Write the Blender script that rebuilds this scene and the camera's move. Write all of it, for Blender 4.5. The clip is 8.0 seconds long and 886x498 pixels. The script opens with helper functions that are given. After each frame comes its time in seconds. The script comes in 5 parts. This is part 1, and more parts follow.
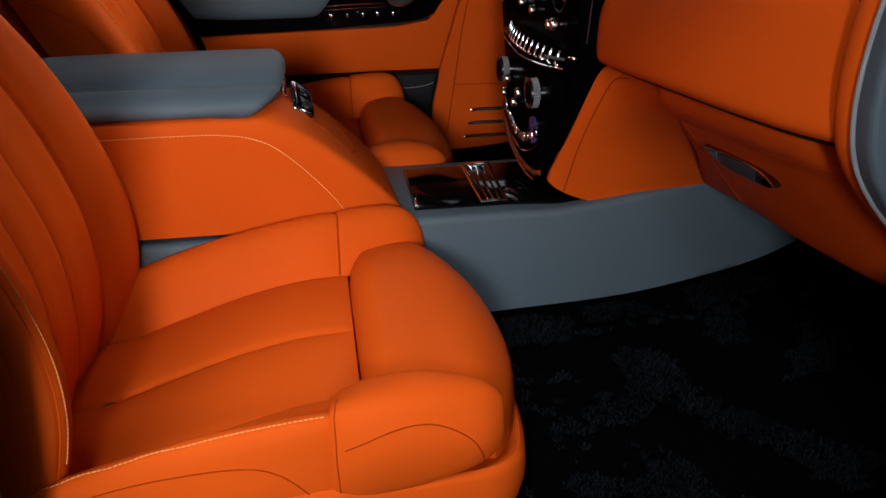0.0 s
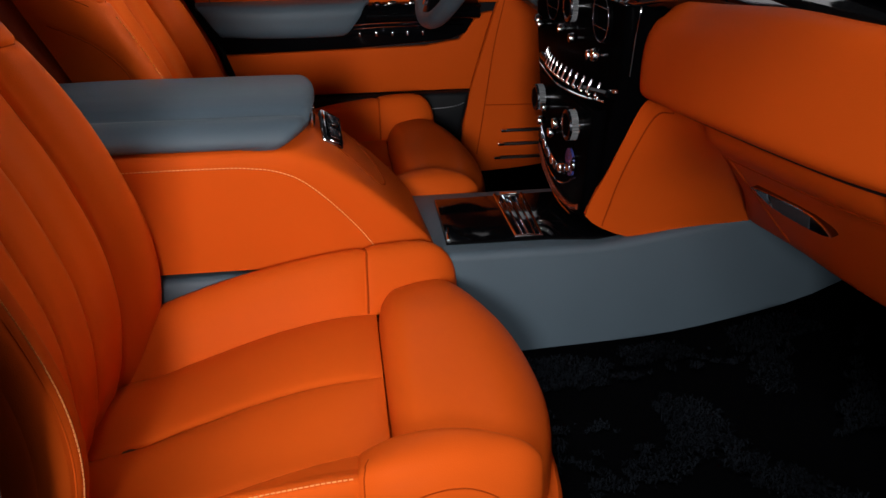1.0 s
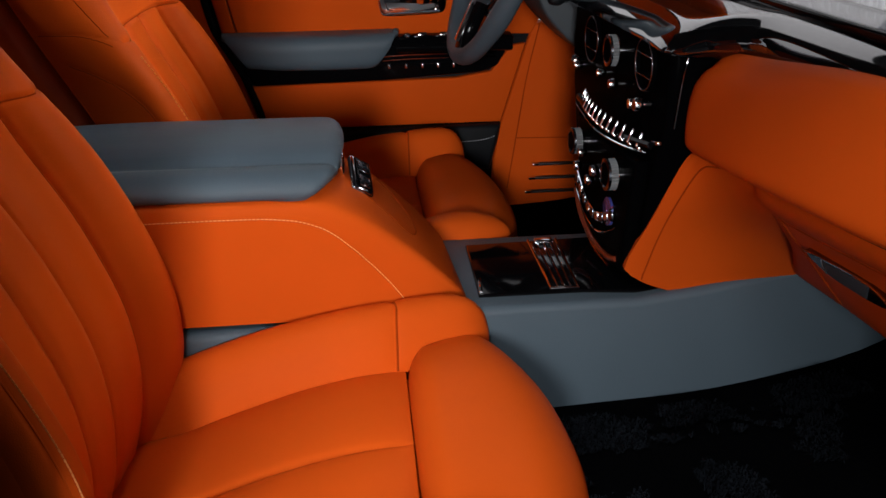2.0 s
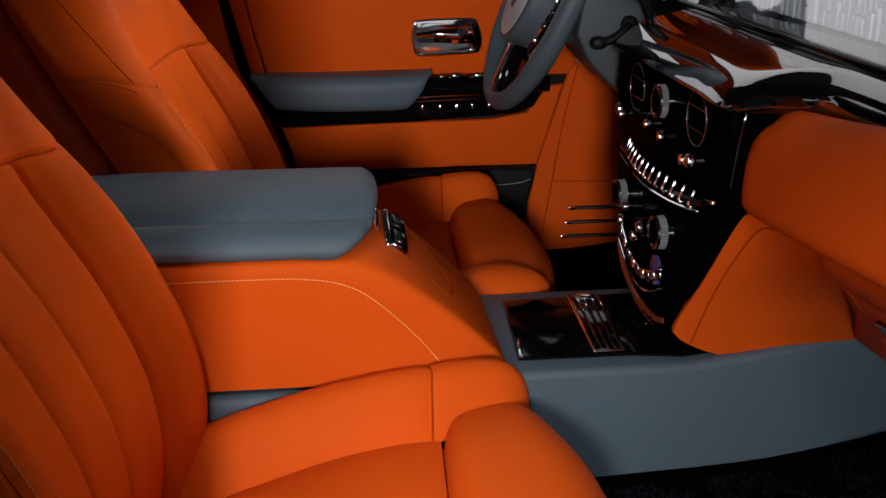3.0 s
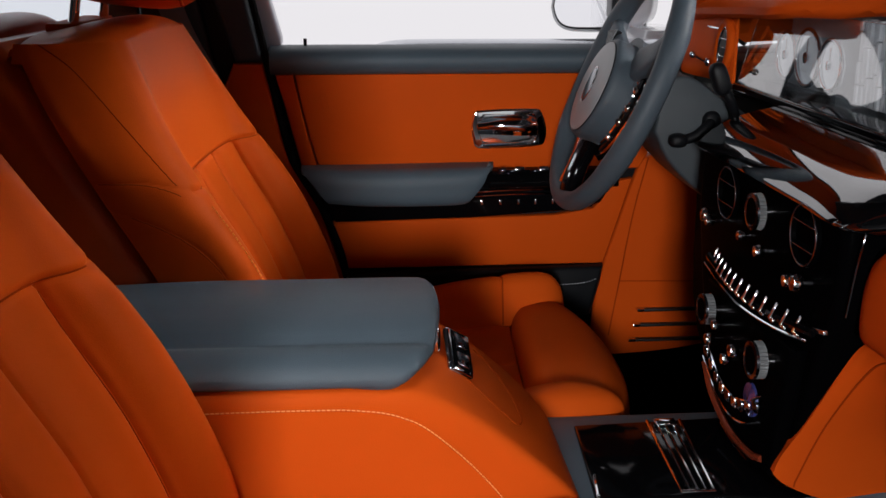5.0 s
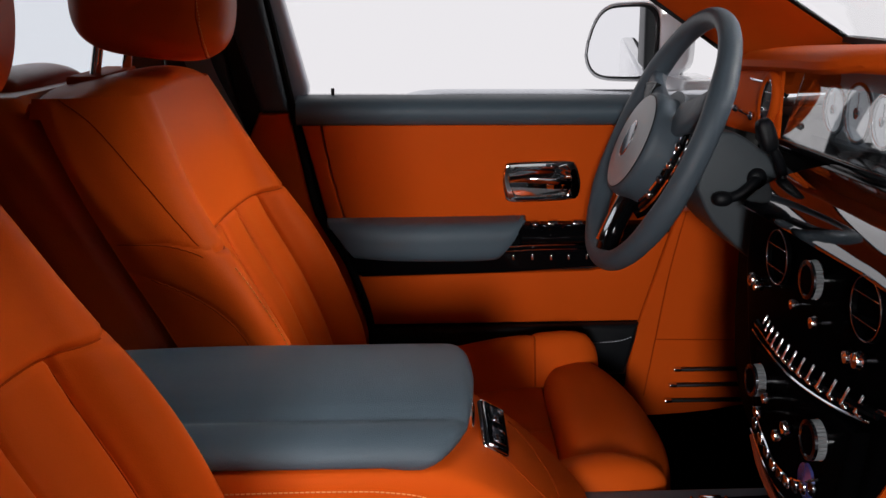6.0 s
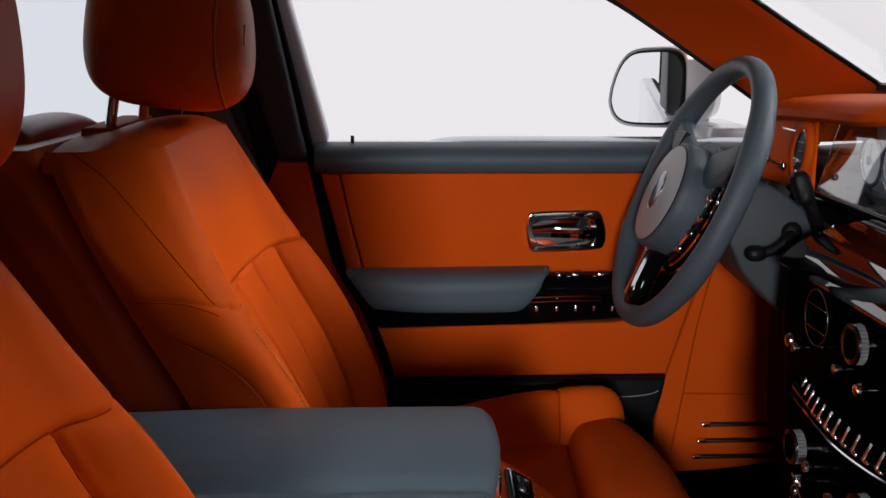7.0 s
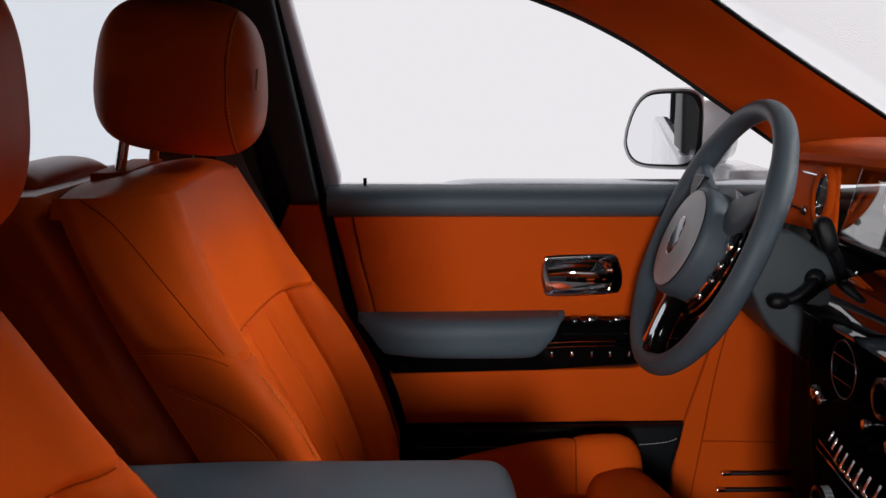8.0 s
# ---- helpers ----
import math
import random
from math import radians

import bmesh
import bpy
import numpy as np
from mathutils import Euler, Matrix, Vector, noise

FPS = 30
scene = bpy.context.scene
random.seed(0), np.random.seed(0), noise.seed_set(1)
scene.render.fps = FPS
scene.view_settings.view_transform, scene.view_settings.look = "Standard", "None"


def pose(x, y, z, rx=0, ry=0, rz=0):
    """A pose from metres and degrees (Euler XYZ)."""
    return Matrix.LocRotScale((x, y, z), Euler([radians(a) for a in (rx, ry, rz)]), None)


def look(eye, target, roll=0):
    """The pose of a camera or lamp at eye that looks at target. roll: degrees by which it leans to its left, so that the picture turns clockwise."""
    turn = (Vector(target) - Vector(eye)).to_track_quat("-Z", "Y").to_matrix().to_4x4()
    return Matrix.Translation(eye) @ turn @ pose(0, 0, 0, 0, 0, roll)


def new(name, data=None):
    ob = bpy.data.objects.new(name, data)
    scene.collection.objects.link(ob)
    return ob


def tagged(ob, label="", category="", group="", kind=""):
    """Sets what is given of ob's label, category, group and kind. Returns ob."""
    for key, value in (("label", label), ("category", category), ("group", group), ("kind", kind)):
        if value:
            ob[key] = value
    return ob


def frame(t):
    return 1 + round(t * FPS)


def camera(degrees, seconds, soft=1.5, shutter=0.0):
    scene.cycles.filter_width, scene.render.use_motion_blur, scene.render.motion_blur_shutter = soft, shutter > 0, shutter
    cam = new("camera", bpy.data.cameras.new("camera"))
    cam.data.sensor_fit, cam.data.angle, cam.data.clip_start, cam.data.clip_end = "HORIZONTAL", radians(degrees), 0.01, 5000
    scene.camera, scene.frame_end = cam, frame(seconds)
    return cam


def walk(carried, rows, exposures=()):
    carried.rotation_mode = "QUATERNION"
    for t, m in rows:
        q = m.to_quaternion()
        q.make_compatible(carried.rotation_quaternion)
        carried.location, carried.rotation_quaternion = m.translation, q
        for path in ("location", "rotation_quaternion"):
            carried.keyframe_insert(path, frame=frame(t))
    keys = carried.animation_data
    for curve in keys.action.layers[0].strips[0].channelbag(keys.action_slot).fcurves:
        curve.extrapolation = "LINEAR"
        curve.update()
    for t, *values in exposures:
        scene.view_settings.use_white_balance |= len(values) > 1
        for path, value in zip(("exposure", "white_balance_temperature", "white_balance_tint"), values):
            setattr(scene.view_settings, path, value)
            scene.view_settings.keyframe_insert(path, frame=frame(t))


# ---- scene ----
cam = camera(46.0, 8.0)
PATH = [
    (0, (-0.199, -1.647, 0.8), (0.155, 0.18, 0.067), -0.2),
    (0.5, (-0.199, -1.607, 0.807), (0.133, 0.224, 0.075), -0.1),
    (1, (-0.202, -1.571, 0.826), (0.113, 0.265, 0.096), -0.0),
    (1.5, (-0.203, -1.535, 0.848), (0.093, 0.304, 0.121), 0.1),
    (3, (-0.211, -1.403, 0.884), (0.02, 0.465, 0.208), 0.2),
    (3.5, (-0.214, -1.365, 0.887), (-0.002, 0.515, 0.24), 0.2),
    (4, (-0.217, -1.327, 0.888), (-0.024, 0.568, 0.276), 0.3),
    (4.5, (-0.22, -1.289, 0.892), (-0.047, 0.617, 0.311), 0.2),
    (6, (-0.234, -1.174, 0.913), (-0.122, 0.764, 0.434), 0.3),
    (6.5, (-0.239, -1.145, 0.921), (-0.142, 0.802, 0.474), 0.3),
    (7, (-0.243, -1.12, 0.93), (-0.159, 0.835, 0.515), 0.3),
    (7.5, (-0.247, -1.101, 0.937), (-0.173, 0.861, 0.553), 0.2),
    (8, (-0.248, -1.087, 0.94), (-0.183, 0.881, 0.59), 0.3),
]
walk(cam, [(t, look(eye, target, roll)) for t, eye, target, roll in PATH])

from mathutils.bvhtree import BVHTree

# ---- light ----
world = bpy.data.worlds.new("studio")
scene.world = world
world.use_nodes = True
wn = world.node_tree.nodes
wn["Background"].inputs["Color"].default_value = (0.85, 0.88, 0.95, 1)
wn["Background"].inputs["Strength"].default_value = 0.012


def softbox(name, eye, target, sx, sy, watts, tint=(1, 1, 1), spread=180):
    """An added, unseen softbox; spread below 180 narrows its beam as a honeycomb grid would."""
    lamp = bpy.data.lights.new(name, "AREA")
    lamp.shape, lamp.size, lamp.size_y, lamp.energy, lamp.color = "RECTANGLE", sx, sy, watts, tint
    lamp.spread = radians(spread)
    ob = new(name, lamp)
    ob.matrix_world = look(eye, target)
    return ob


# Unseen lamps, placed and gridded to brighten the console, cushions and driver's back.
softbox("added_softbox_side", (-1.0, -5.2, 1.45), (-0.26, 0.0, 0.50), 0.5, 0.8, 7.6, spread=36)
softbox("added_softbox_top", (-0.75, -1.7, 2.25), (-0.22, -0.42, 0.26), 0.8, 0.7, 4.7, spread=48)
softbox("added_softbox_front", (2.4, 0.40, 2.2), (-0.42, 0.36, 0.58), 1.2, 0.7, 2.0, spread=31)
# Added lamps that give the chrome a bright floor and box to reflect.
softbox("reflection_lamp_floor", (0.4, -4.2, 3.4), (0.4, -4.2, 0.0), 2.0, 1.0, 5, spread=80)
softbox("reflection_lamp_back", (0.15, -5.0, 1.1), (0.2, 0.0, 0.7), 2.6, 0.8, 3.6)
scene.view_settings.exposure = 0.0


# ---- materials ----
def material(name, colour, rough=0.5, metal=0.0, bump=0.0, scale=400.0, mottle=0.08, coat=0.0, kind="noise", spec=0.5, crease=0.0, tint=None):
    m = bpy.data.materials.new(name)
    m.use_nodes = True
    nt = m.node_tree
    b = nt.nodes["Principled BSDF"]
    b.inputs["Base Color"].default_value = (*colour, 1)
    b.inputs["Roughness"].default_value = rough
    b.inputs["Metallic"].default_value = metal
    b.inputs["Coat Weight"].default_value = coat
    b.inputs["Coat Roughness"].default_value = 0.03
    b.inputs["Specular IOR Level"].default_value = spec
    if tint:
        b.inputs["Specular Tint"].default_value = (*tint, 1)
    co = nt.nodes.new("ShaderNodeTexCoord")
    if mottle:
        big = nt.nodes.new("ShaderNodeTexNoise")
        big.inputs["Scale"].default_value = 9.0
        big.inputs["Detail"].default_value = 6.0
        nt.links.new(co.outputs["Object"], big.inputs["Vector"])
        mix = nt.nodes.new("ShaderNodeMix")
        mix.data_type = "RGBA"
        mix.inputs[6].default_value = (*[c * (1 - mottle) for c in colour], 1)
        mix.inputs[7].default_value = (*[min(1, c * (1 + mottle)) for c in colour], 1)
        nt.links.new(big.outputs["Fac"], mix.inputs[0])
        nt.links.new(mix.outputs[2], b.inputs["Base Color"])
        ramp = nt.nodes.new("ShaderNodeMapRange")
        ramp.inputs["To Min"].default_value = rough * (1 - mottle)
        ramp.inputs["To Max"].default_value = min(1, rough * (1 + mottle))
        nt.links.new(big.outputs["Fac"], ramp.inputs["Value"])
        nt.links.new(ramp.outputs[0], b.inputs["Roughness"])
    if bump:
        if kind == "noise":
            tex = nt.nodes.new("ShaderNodeTexNoise")
            tex.inputs["Detail"].default_value = 3.0
            out = tex.outputs["Fac"]
        else:
            tex = nt.nodes.new("ShaderNodeTexVoronoi")
            out = tex.outputs["Distance"]
        tex.inputs["Scale"].default_value = scale
        nt.links.new(co.outputs["Object"], tex.inputs["Vector"])
        bp = nt.nodes.new("ShaderNodeBump")
        bp.inputs["Strength"].default_value = bump
        bp.inputs["Distance"].default_value = 0.001
        nt.links.new(out, bp.inputs["Height"])
        nt.links.new(bp.outputs[0], b.inputs["Normal"])
        if crease:
            soft = nt.nodes.new("ShaderNodeTexNoise")
            soft.inputs["Scale"].default_value = 34.0
            soft.inputs["Detail"].default_value = 4.0
            soft.inputs["Distortion"].default_value = 0.6
            nt.links.new(co.outputs["Object"], soft.inputs["Vector"])
            fold = nt.nodes.new("ShaderNodeBump")
            fold.inputs["Strength"].default_value = crease
            fold.inputs["Distance"].default_value = 0.004
            nt.links.new(soft.outputs["Fac"], fold.inputs["Height"])
            nt.links.new(bp.outputs[0], fold.inputs["Normal"])
            nt.links.new(fold.outputs[0], b.inputs["Normal"])
    return m


ORANGE = material("orange_leather", (0.57, 0.077, 0.007), 0.40, bump=0.12, scale=700, kind="voronoi", spec=0.030, crease=0.008, tint=(1.0, 0.6, 0.4))
ORANGE_FINE = material("orange_leather_trim", (0.53, 0.069, 0.006), 0.46, bump=0.12, scale=800, kind="voronoi", spec=0.025, crease=0.008, tint=(1.0, 0.6, 0.4))
SLATE = material("slate_leather", (0.066, 0.091, 0.113), 0.45, bump=0.3, scale=900, kind="voronoi", spec=0.25, crease=0.06)
SOFTBLACK = material("black_leather", (0.005, 0.0055, 0.007), 0.40, bump=0.25, scale=900, kind="voronoi", spec=0.2)
RUBBER = material("matt_black_rubber", (0.004, 0.004, 0.0045), 0.85, spec=0.1)
BLACKPLASTIC = material("black_plastic", (0.004, 0.004, 0.0045), 0.5, bump=0.15, scale=700)
PIANO = material("piano_black_lacquer", (0.002, 0.002, 0.0025), 0.07, mottle=0.0, spec=0.12)
# Piano black copies: reflections suppressed on the stack, raised on the shelf.
DULLPIANO = material("dulled_piano_black", (0.0012, 0.0012, 0.0015), 0.30, mottle=0.0, spec=0.002)
LACQUER = material("raised_gloss_piano_black", (0.002, 0.002, 0.0025), 0.04, mottle=0.0, spec=1.0, coat=1.0)
CHROME = material("chrome", (0.82, 0.82, 0.84), 0.06, 1.0, mottle=0.05)
PIPING = material("grey_piping", (0.20, 0.215, 0.235), 0.5, mottle=0.1)
DARKCHROME = material("dark_chrome", (0.20, 0.20, 0.22), 0.18, 1.0, mottle=0.05)
RIBBED = material("ribbed_grey_rubber", (0.14, 0.148, 0.155), 0.45, bump=0.2, scale=500)
THREAD = material("pale_orange_thread", (0.74, 0.27, 0.085), 0.8, mottle=0.1, spec=0.1)
GREYTHREAD = material("pale_grey_thread", (0.45, 0.46, 0.48), 0.7, mottle=0.1)
CARPET = material("black_lambswool", (0.0012, 0.0013, 0.0016), 0.95, bump=1.0, scale=160, mottle=0.4, spec=0.0)
WEB = material("grey_seatbelt_webbing", (0.11, 0.13, 0.15), 0.6, bump=0.5, scale=800)
WOOD = material("red_brown_veneer", (0.16, 0.028, 0.012), 0.15, coat=1.0, mottle=0.3)
PAINT = material("silver_white_paint", (0.70, 0.71, 0.76), 0.25, coat=1.0, mottle=0.02)
SATINMETAL = material("satin_bright_metal", (0.62, 0.64, 0.68), 0.22, 1.0, mottle=0.04)
DARKSLATE = material("dark_slate_trim", (0.028, 0.036, 0.044), 0.5, bump=0.25, scale=900, kind="voronoi", spec=0.3)
FRAMEGREY = material("satin_grey_frame", (0.55, 0.55, 0.62), 0.35, mottle=0.04)
MIRROR = material("mirror_glass", (0.92, 0.93, 0.95), 0.01, 1.0, mottle=0.0)
DIALFACE = material("grey_dial_face", (0.16, 0.165, 0.18), 0.4, mottle=0.05)
# The lining is out of view; its black cuts light bounced inside.
LINING = material("black_headlining", (0.02, 0.02, 0.022), 0.9, bump=0.2, scale=500)
STUDIO = material("white_studio_floor", (0.50, 0.50, 0.52), 0.4, mottle=0.03)
EMBLEM = material("pale_embroidery", (0.74, 0.40, 0.18), 0.7, bump=0.4, scale=600)
WHEELGREY = material("charcoal_wheel_leather", (0.062, 0.081, 0.100), 0.45, bump=0.25, scale=900, kind="voronoi", spec=0.3, crease=0.04)
COLUMNGREY = material("charcoal_column_plastic", (0.045, 0.054, 0.062), 0.5, bump=0.2, scale=900, spec=0.3)
# Grey of the hub pad, paler than its leather to paint the lit face.
LITPADGREY = material("lit_pad_grey", (0.29, 0.31, 0.33), 0.4, mottle=0.03)

# Copy of ORANGE with stronger sheen, to put highlights on the seat tops.
SHEENORANGE = material("orange_leather_sheen", (0.50, 0.066, 0.005), 0.30, bump=0.2, scale=700, kind="voronoi", spec=0.40, crease=0.12)
SEAM = material("dark_orange_seam", (0.30, 0.036, 0.003), 0.8, spec=0.02)


def glass_material():
    m = bpy.data.materials.new("clear_glass")
    m.use_nodes = True
    b = m.node_tree.nodes["Principled BSDF"]
    b.inputs["Base Color"].default_value = (1, 1, 1, 1)
    b.inputs["Roughness"].default_value = 0.0
    b.inputs["Transmission Weight"].default_value = 1.0
    b.inputs["IOR"].default_value = 1.45
    return m


DISPLAYGLASS = glass_material()
SCREENGLASS = glass_material()
SCREENGLASS.node_tree.nodes["Principled BSDF"].inputs["IOR"].default_value = 1.03
DISPLAYGLASS.node_tree.nodes["Principled BSDF"].inputs["IOR"].default_value = 2.1


# ---- mesh tools ----
def thing(name, label, category, group="", kind="", at=(0, 0, 0)):
    ob = new(name)
    ob.location = at
    return tagged(ob, label, category, group, kind)


def mesh_object(name, verts, faces, mat, smooth=True):
    me = bpy.data.meshes.new(name)
    me.from_pydata([tuple(v) for v in verts], [], faces)
    me.validate()
    bm = bmesh.new()
    bm.from_mesh(me)
    bmesh.ops.recalc_face_normals(bm, faces=bm.faces)
    for f in bm.faces:
        f.smooth = smooth
    if smooth:
        for e in bm.edges:
            if len(e.link_faces) == 2 and e.calc_face_angle(0) > 0.7:
                e.smooth = False
    bm.to_mesh(me)
    bm.free()
    me.materials.append(mat)
    return new(name, me)


def part(name, data, mat, parent, label=""):
    """One mesh, from verts and faces, as a part of a thing."""
    ob = mesh_object(name, data[0], data[1], mat)
    if parent:
        ob.parent = parent
        if parent.data is None:
            ob.matrix_parent_inverse = Matrix.Translation(-parent.location)
    return tagged(ob, label)


def curve(points, n):
    """Catmull-Rom through the points, n samples evenly spaced."""
    p = [Vector(q) for q in points]
    if len(p) == 2:
        return [p[0].lerp(p[1], i / (n - 1)) for i in range(n)]
    p = [2 * p[0] - p[1], *p, 2 * p[-1] - p[-2]]
    fine = []
    for i in range(1, len(p) - 2):
        for k in range(16):
            t = k / 16
            fine.append(0.5 * (2 * p[i] + (p[i + 1] - p[i - 1]) * t + (2 * p[i - 1] - 5 * p[i] + 4 * p[i + 1] - p[i + 2]) * t * t
                               + (3 * p[i] - p[i - 1] - 3 * p[i + 1] + p[i + 2]) * t ** 3))
    fine.append(p[-2])
    run = [0.0]
    for a, b in zip(fine, fine[1:]):
        run.append(run[-1] + (b - a).length)
    out, k = [], 0
    for i in range(n):
        d = run[-1] * i / (n - 1)
        while k < len(run) - 2 and run[k + 1] < d:
            k += 1
        span = run[k + 1] - run[k]
        out.append(fine[k].lerp(fine[k + 1], (d - run[k]) / span if span > 1e-9 else 0))
    return out


def loft(rails, nu=40, nv=24, bulge=0.0, sharp=4.0, back=0.0, ends=(1, 1), sides=(1, 1), wobble=0.0):
    """A skin through the rails, puffed up by bulge and, with back, thickened into a closed pad.
    ends: whether the puff dies at the rails' starts and ends; sides: at the first and last rail."""
    rows = [curve(r, nu) for r in rails]
    cols = [curve([r[i] for r in rows], nv) for i in range(nu)]
    verts, faces = [], []
    nor = []
    for i in range(nu):
        for j in range(nv):
            du = cols[min(i + 1, nu - 1)][j] - cols[max(i - 1, 0)][j]
            dv = cols[i][min(j + 1, nv - 1)] - cols[i][max(j - 1, 0)]
            n = du.cross(dv)
            nor.append(n.normalized() if n.length > 1e-12 else Vector((0, 0, 1)))
    for i in range(nu):
        a = 2 * i / (nu - 1) - 1
        pa = 1.0 if (a < 0 and not ends[0]) or (a > 0 and not ends[1]) else math.sqrt(max(0, 1 - abs(a) ** sharp))
        for j in range(nv):
            b = 2 * j / (nv - 1) - 1
            pb = 1.0 if (b < 0 and not sides[0]) or (b > 0 and not sides[1]) else math.sqrt(max(0, 1 - abs(b) ** sharp))
            p = cols[i][j]
            h = bulge * pa * pb
            if wobble:
                h += wobble * pa * pb * noise.noise(p * 14)
            verts.append(p + nor[i * nv + j] * h)
    for i in range(nu - 1):
        for j in range(nv - 1):
            q = i * nv + j
            faces.append((q, q + 1, q + nv + 1, q + nv))
    if back:
        m = len(verts)
        for i in range(nu):
            for j in range(nv):
                verts.append(cols[i][j] - nor[i * nv + j] * back)
        for i in range(nu - 1):
            for j in range(nv - 1):
                q = m + i * nv + j
                faces.append((q, q + nv, q + nv + 1, q + 1))
        rim = [i * nv for i in range(nu)] + [(nu - 1) * nv + j for j in range(1, nv)] + [i * nv + nv - 1 for i in range(nu - 2, -1, -1)] + list(range(nv - 2, 0, -1))
        for a, b in zip(rim, rim[1:] + rim[:1]):
            faces.append((a, a + m, b + m, b))
    return verts, faces


def merged(*meshes):
    verts, faces = [], []
    for v, f in meshes:
        k = len(verts)
        verts += list(v)
        faces += [tuple(i + k for i in q) for q in f]
    return verts, faces


def from_bm(bm):
    bm.verts.index_update()
    out = [v.co.copy() for v in bm.verts], [tuple(v.index for v in f.verts) for f in bm.faces]
    bm.free()
    return out


def block(centre, size, bevel=0.004, seg=3, turn=None):
    bm = bmesh.new()
    bmesh.ops.create_cube(bm, size=1)
    bmesh.ops.scale(bm, vec=size, verts=bm.verts)
    if bevel:
        bmesh.ops.bevel(bm, geom=bm.edges[:], offset=bevel, segments=seg, affect="EDGES", profile=0.5)
    m = Matrix.Translation(centre) @ (turn or Matrix())
    bmesh.ops.transform(bm, matrix=m, verts=bm.verts)
    return from_bm(bm)


def slab(outline, axis, lo, hi, bevel=0.004, seg=3, n=0):
    """An outline in the plane across an axis (x: y,z; y: x,z; z: x,y), run from lo to hi, with rounded rims. n: smooth the outline to n points."""
    pts = outline
    if n:
        pts = [(p.x, p.y) for p in curve([(*p, 0) for p in outline + outline[:1]], n + 1)][:-1]
    def at(p, d):
        return {"x": (d, p[0], p[1]), "y": (p[0], d, p[1]), "z": (p[0], p[1], d)}[axis]
    bm = bmesh.new()
    a = [bm.verts.new(at(p, lo)) for p in pts]
    b = [bm.verts.new(at(p, hi)) for p in pts]
    fa, fb = bm.faces.new(a), bm.faces.new(b[::-1])
    for i in range(len(pts)):
        k = (i + 1) % len(pts)
        bm.faces.new((a[i], b[i], b[k], a[k]))
    bmesh.ops.recalc_face_normals(bm, faces=bm.faces)
    if bevel:
        rim = [e for f in (fa, fb) for e in f.edges]
        bmesh.ops.bevel(bm, geom=rim, offset=bevel, segments=seg, affect="EDGES", profile=0.5)
    return from_bm(bm)


def tube(points, r, sides=8, closed=False, n=0, taper=None):
    p = curve(points, n) if n else [Vector(q) for q in points]
    verts, faces = [], []
    up = Vector((0.13, 0.21, 0.97)).normalized()
    count = len(p)
    for i, q in enumerate(p):
        a = p[(i - 1) % count] if closed or i else p[i]
        b = p[(i + 1) % count] if closed or i < count - 1 else p[i]
        d = (b - a).normalized()
        s = d.cross(up)
        if s.length < 0.1:
            s = d.cross(Vector((1, 0, 0)))
        s.normalize()
        w = d.cross(s)
        rr = r if not taper else r * (taper[0] + (taper[1] - taper[0]) * i / (count - 1))
        for k in range(sides):
            t = 2 * math.pi * k / sides
            verts.append(q + rr * (math.cos(t) * s + math.sin(t) * w))
    for i in range(count if closed else count - 1):
        for k in range(sides):
            l = (k + 1) % sides
            j = (i + 1) % count
            faces.append((i * sides + k, i * sides + l, j * sides + l, j * sides + k))
    if not closed:
        faces.append(tuple(range(sides))[::-1])
        faces.append(tuple((count - 1) * sides + k for k in range(sides)))
    return verts, faces


def stitches(points, step=0.0058, length=0.0040, r=0.00085):
    total = sum((Vector(b) - Vector(a)).length for a, b in zip(points, points[1:]))
    n = max(4, int(total * 1.03 / step))
    c = curve(points, n * 8)
    out = []
    for i in range(n - 1):
        a, b = c[i * 8], c[i * 8 + int(8 * length / step)]
        out.append(tube([a, (a + b) / 2, b], r, 5))
    return merged(*out)


def turned(profile, centre, axis, n=40):
    """A body of revolution: (radius, height) pairs about an axis through the centre."""
    z = Vector(axis).normalized()
    x = z.orthogonal().normalized()
    y = z.cross(x)
    verts, faces = [], []
    m = len(profile)
    for i in range(n):
        t = 2 * math.pi * i / n
        d = math.cos(t) * x + math.sin(t) * y
        for r, h in profile:
            verts.append(Vector(centre) + r * d + h * z)
    for i in range(n):
        k = (i + 1) % n
        for j in range(m - 1):
            faces.append((i * m + j, i * m + j + 1, k * m + j + 1, k * m + j))
    if profile[0][0] > 1e-6:
        faces.append(tuple(i * m for i in range(n)))
    if profile[-1][0] > 1e-6:
        faces.append(tuple(i * m + m - 1 for i in range(n))[::-1])
    return verts, faces


def ring(centre, axis, radius, r, n=48, sides=10, squash=1.0):
    z = Vector(axis).normalized()
    x = Vector((0, 1, 0))
    x = (x - x.dot(z) * z).normalized()
    y = z.cross(x)
    pts = [Vector(centre) + radius * (math.cos(2 * math.pi * i / n) * x + squash * math.sin(2 * math.pi * i / n) * y) for i in range(n)]
    return tube(pts, r, sides, closed=True)


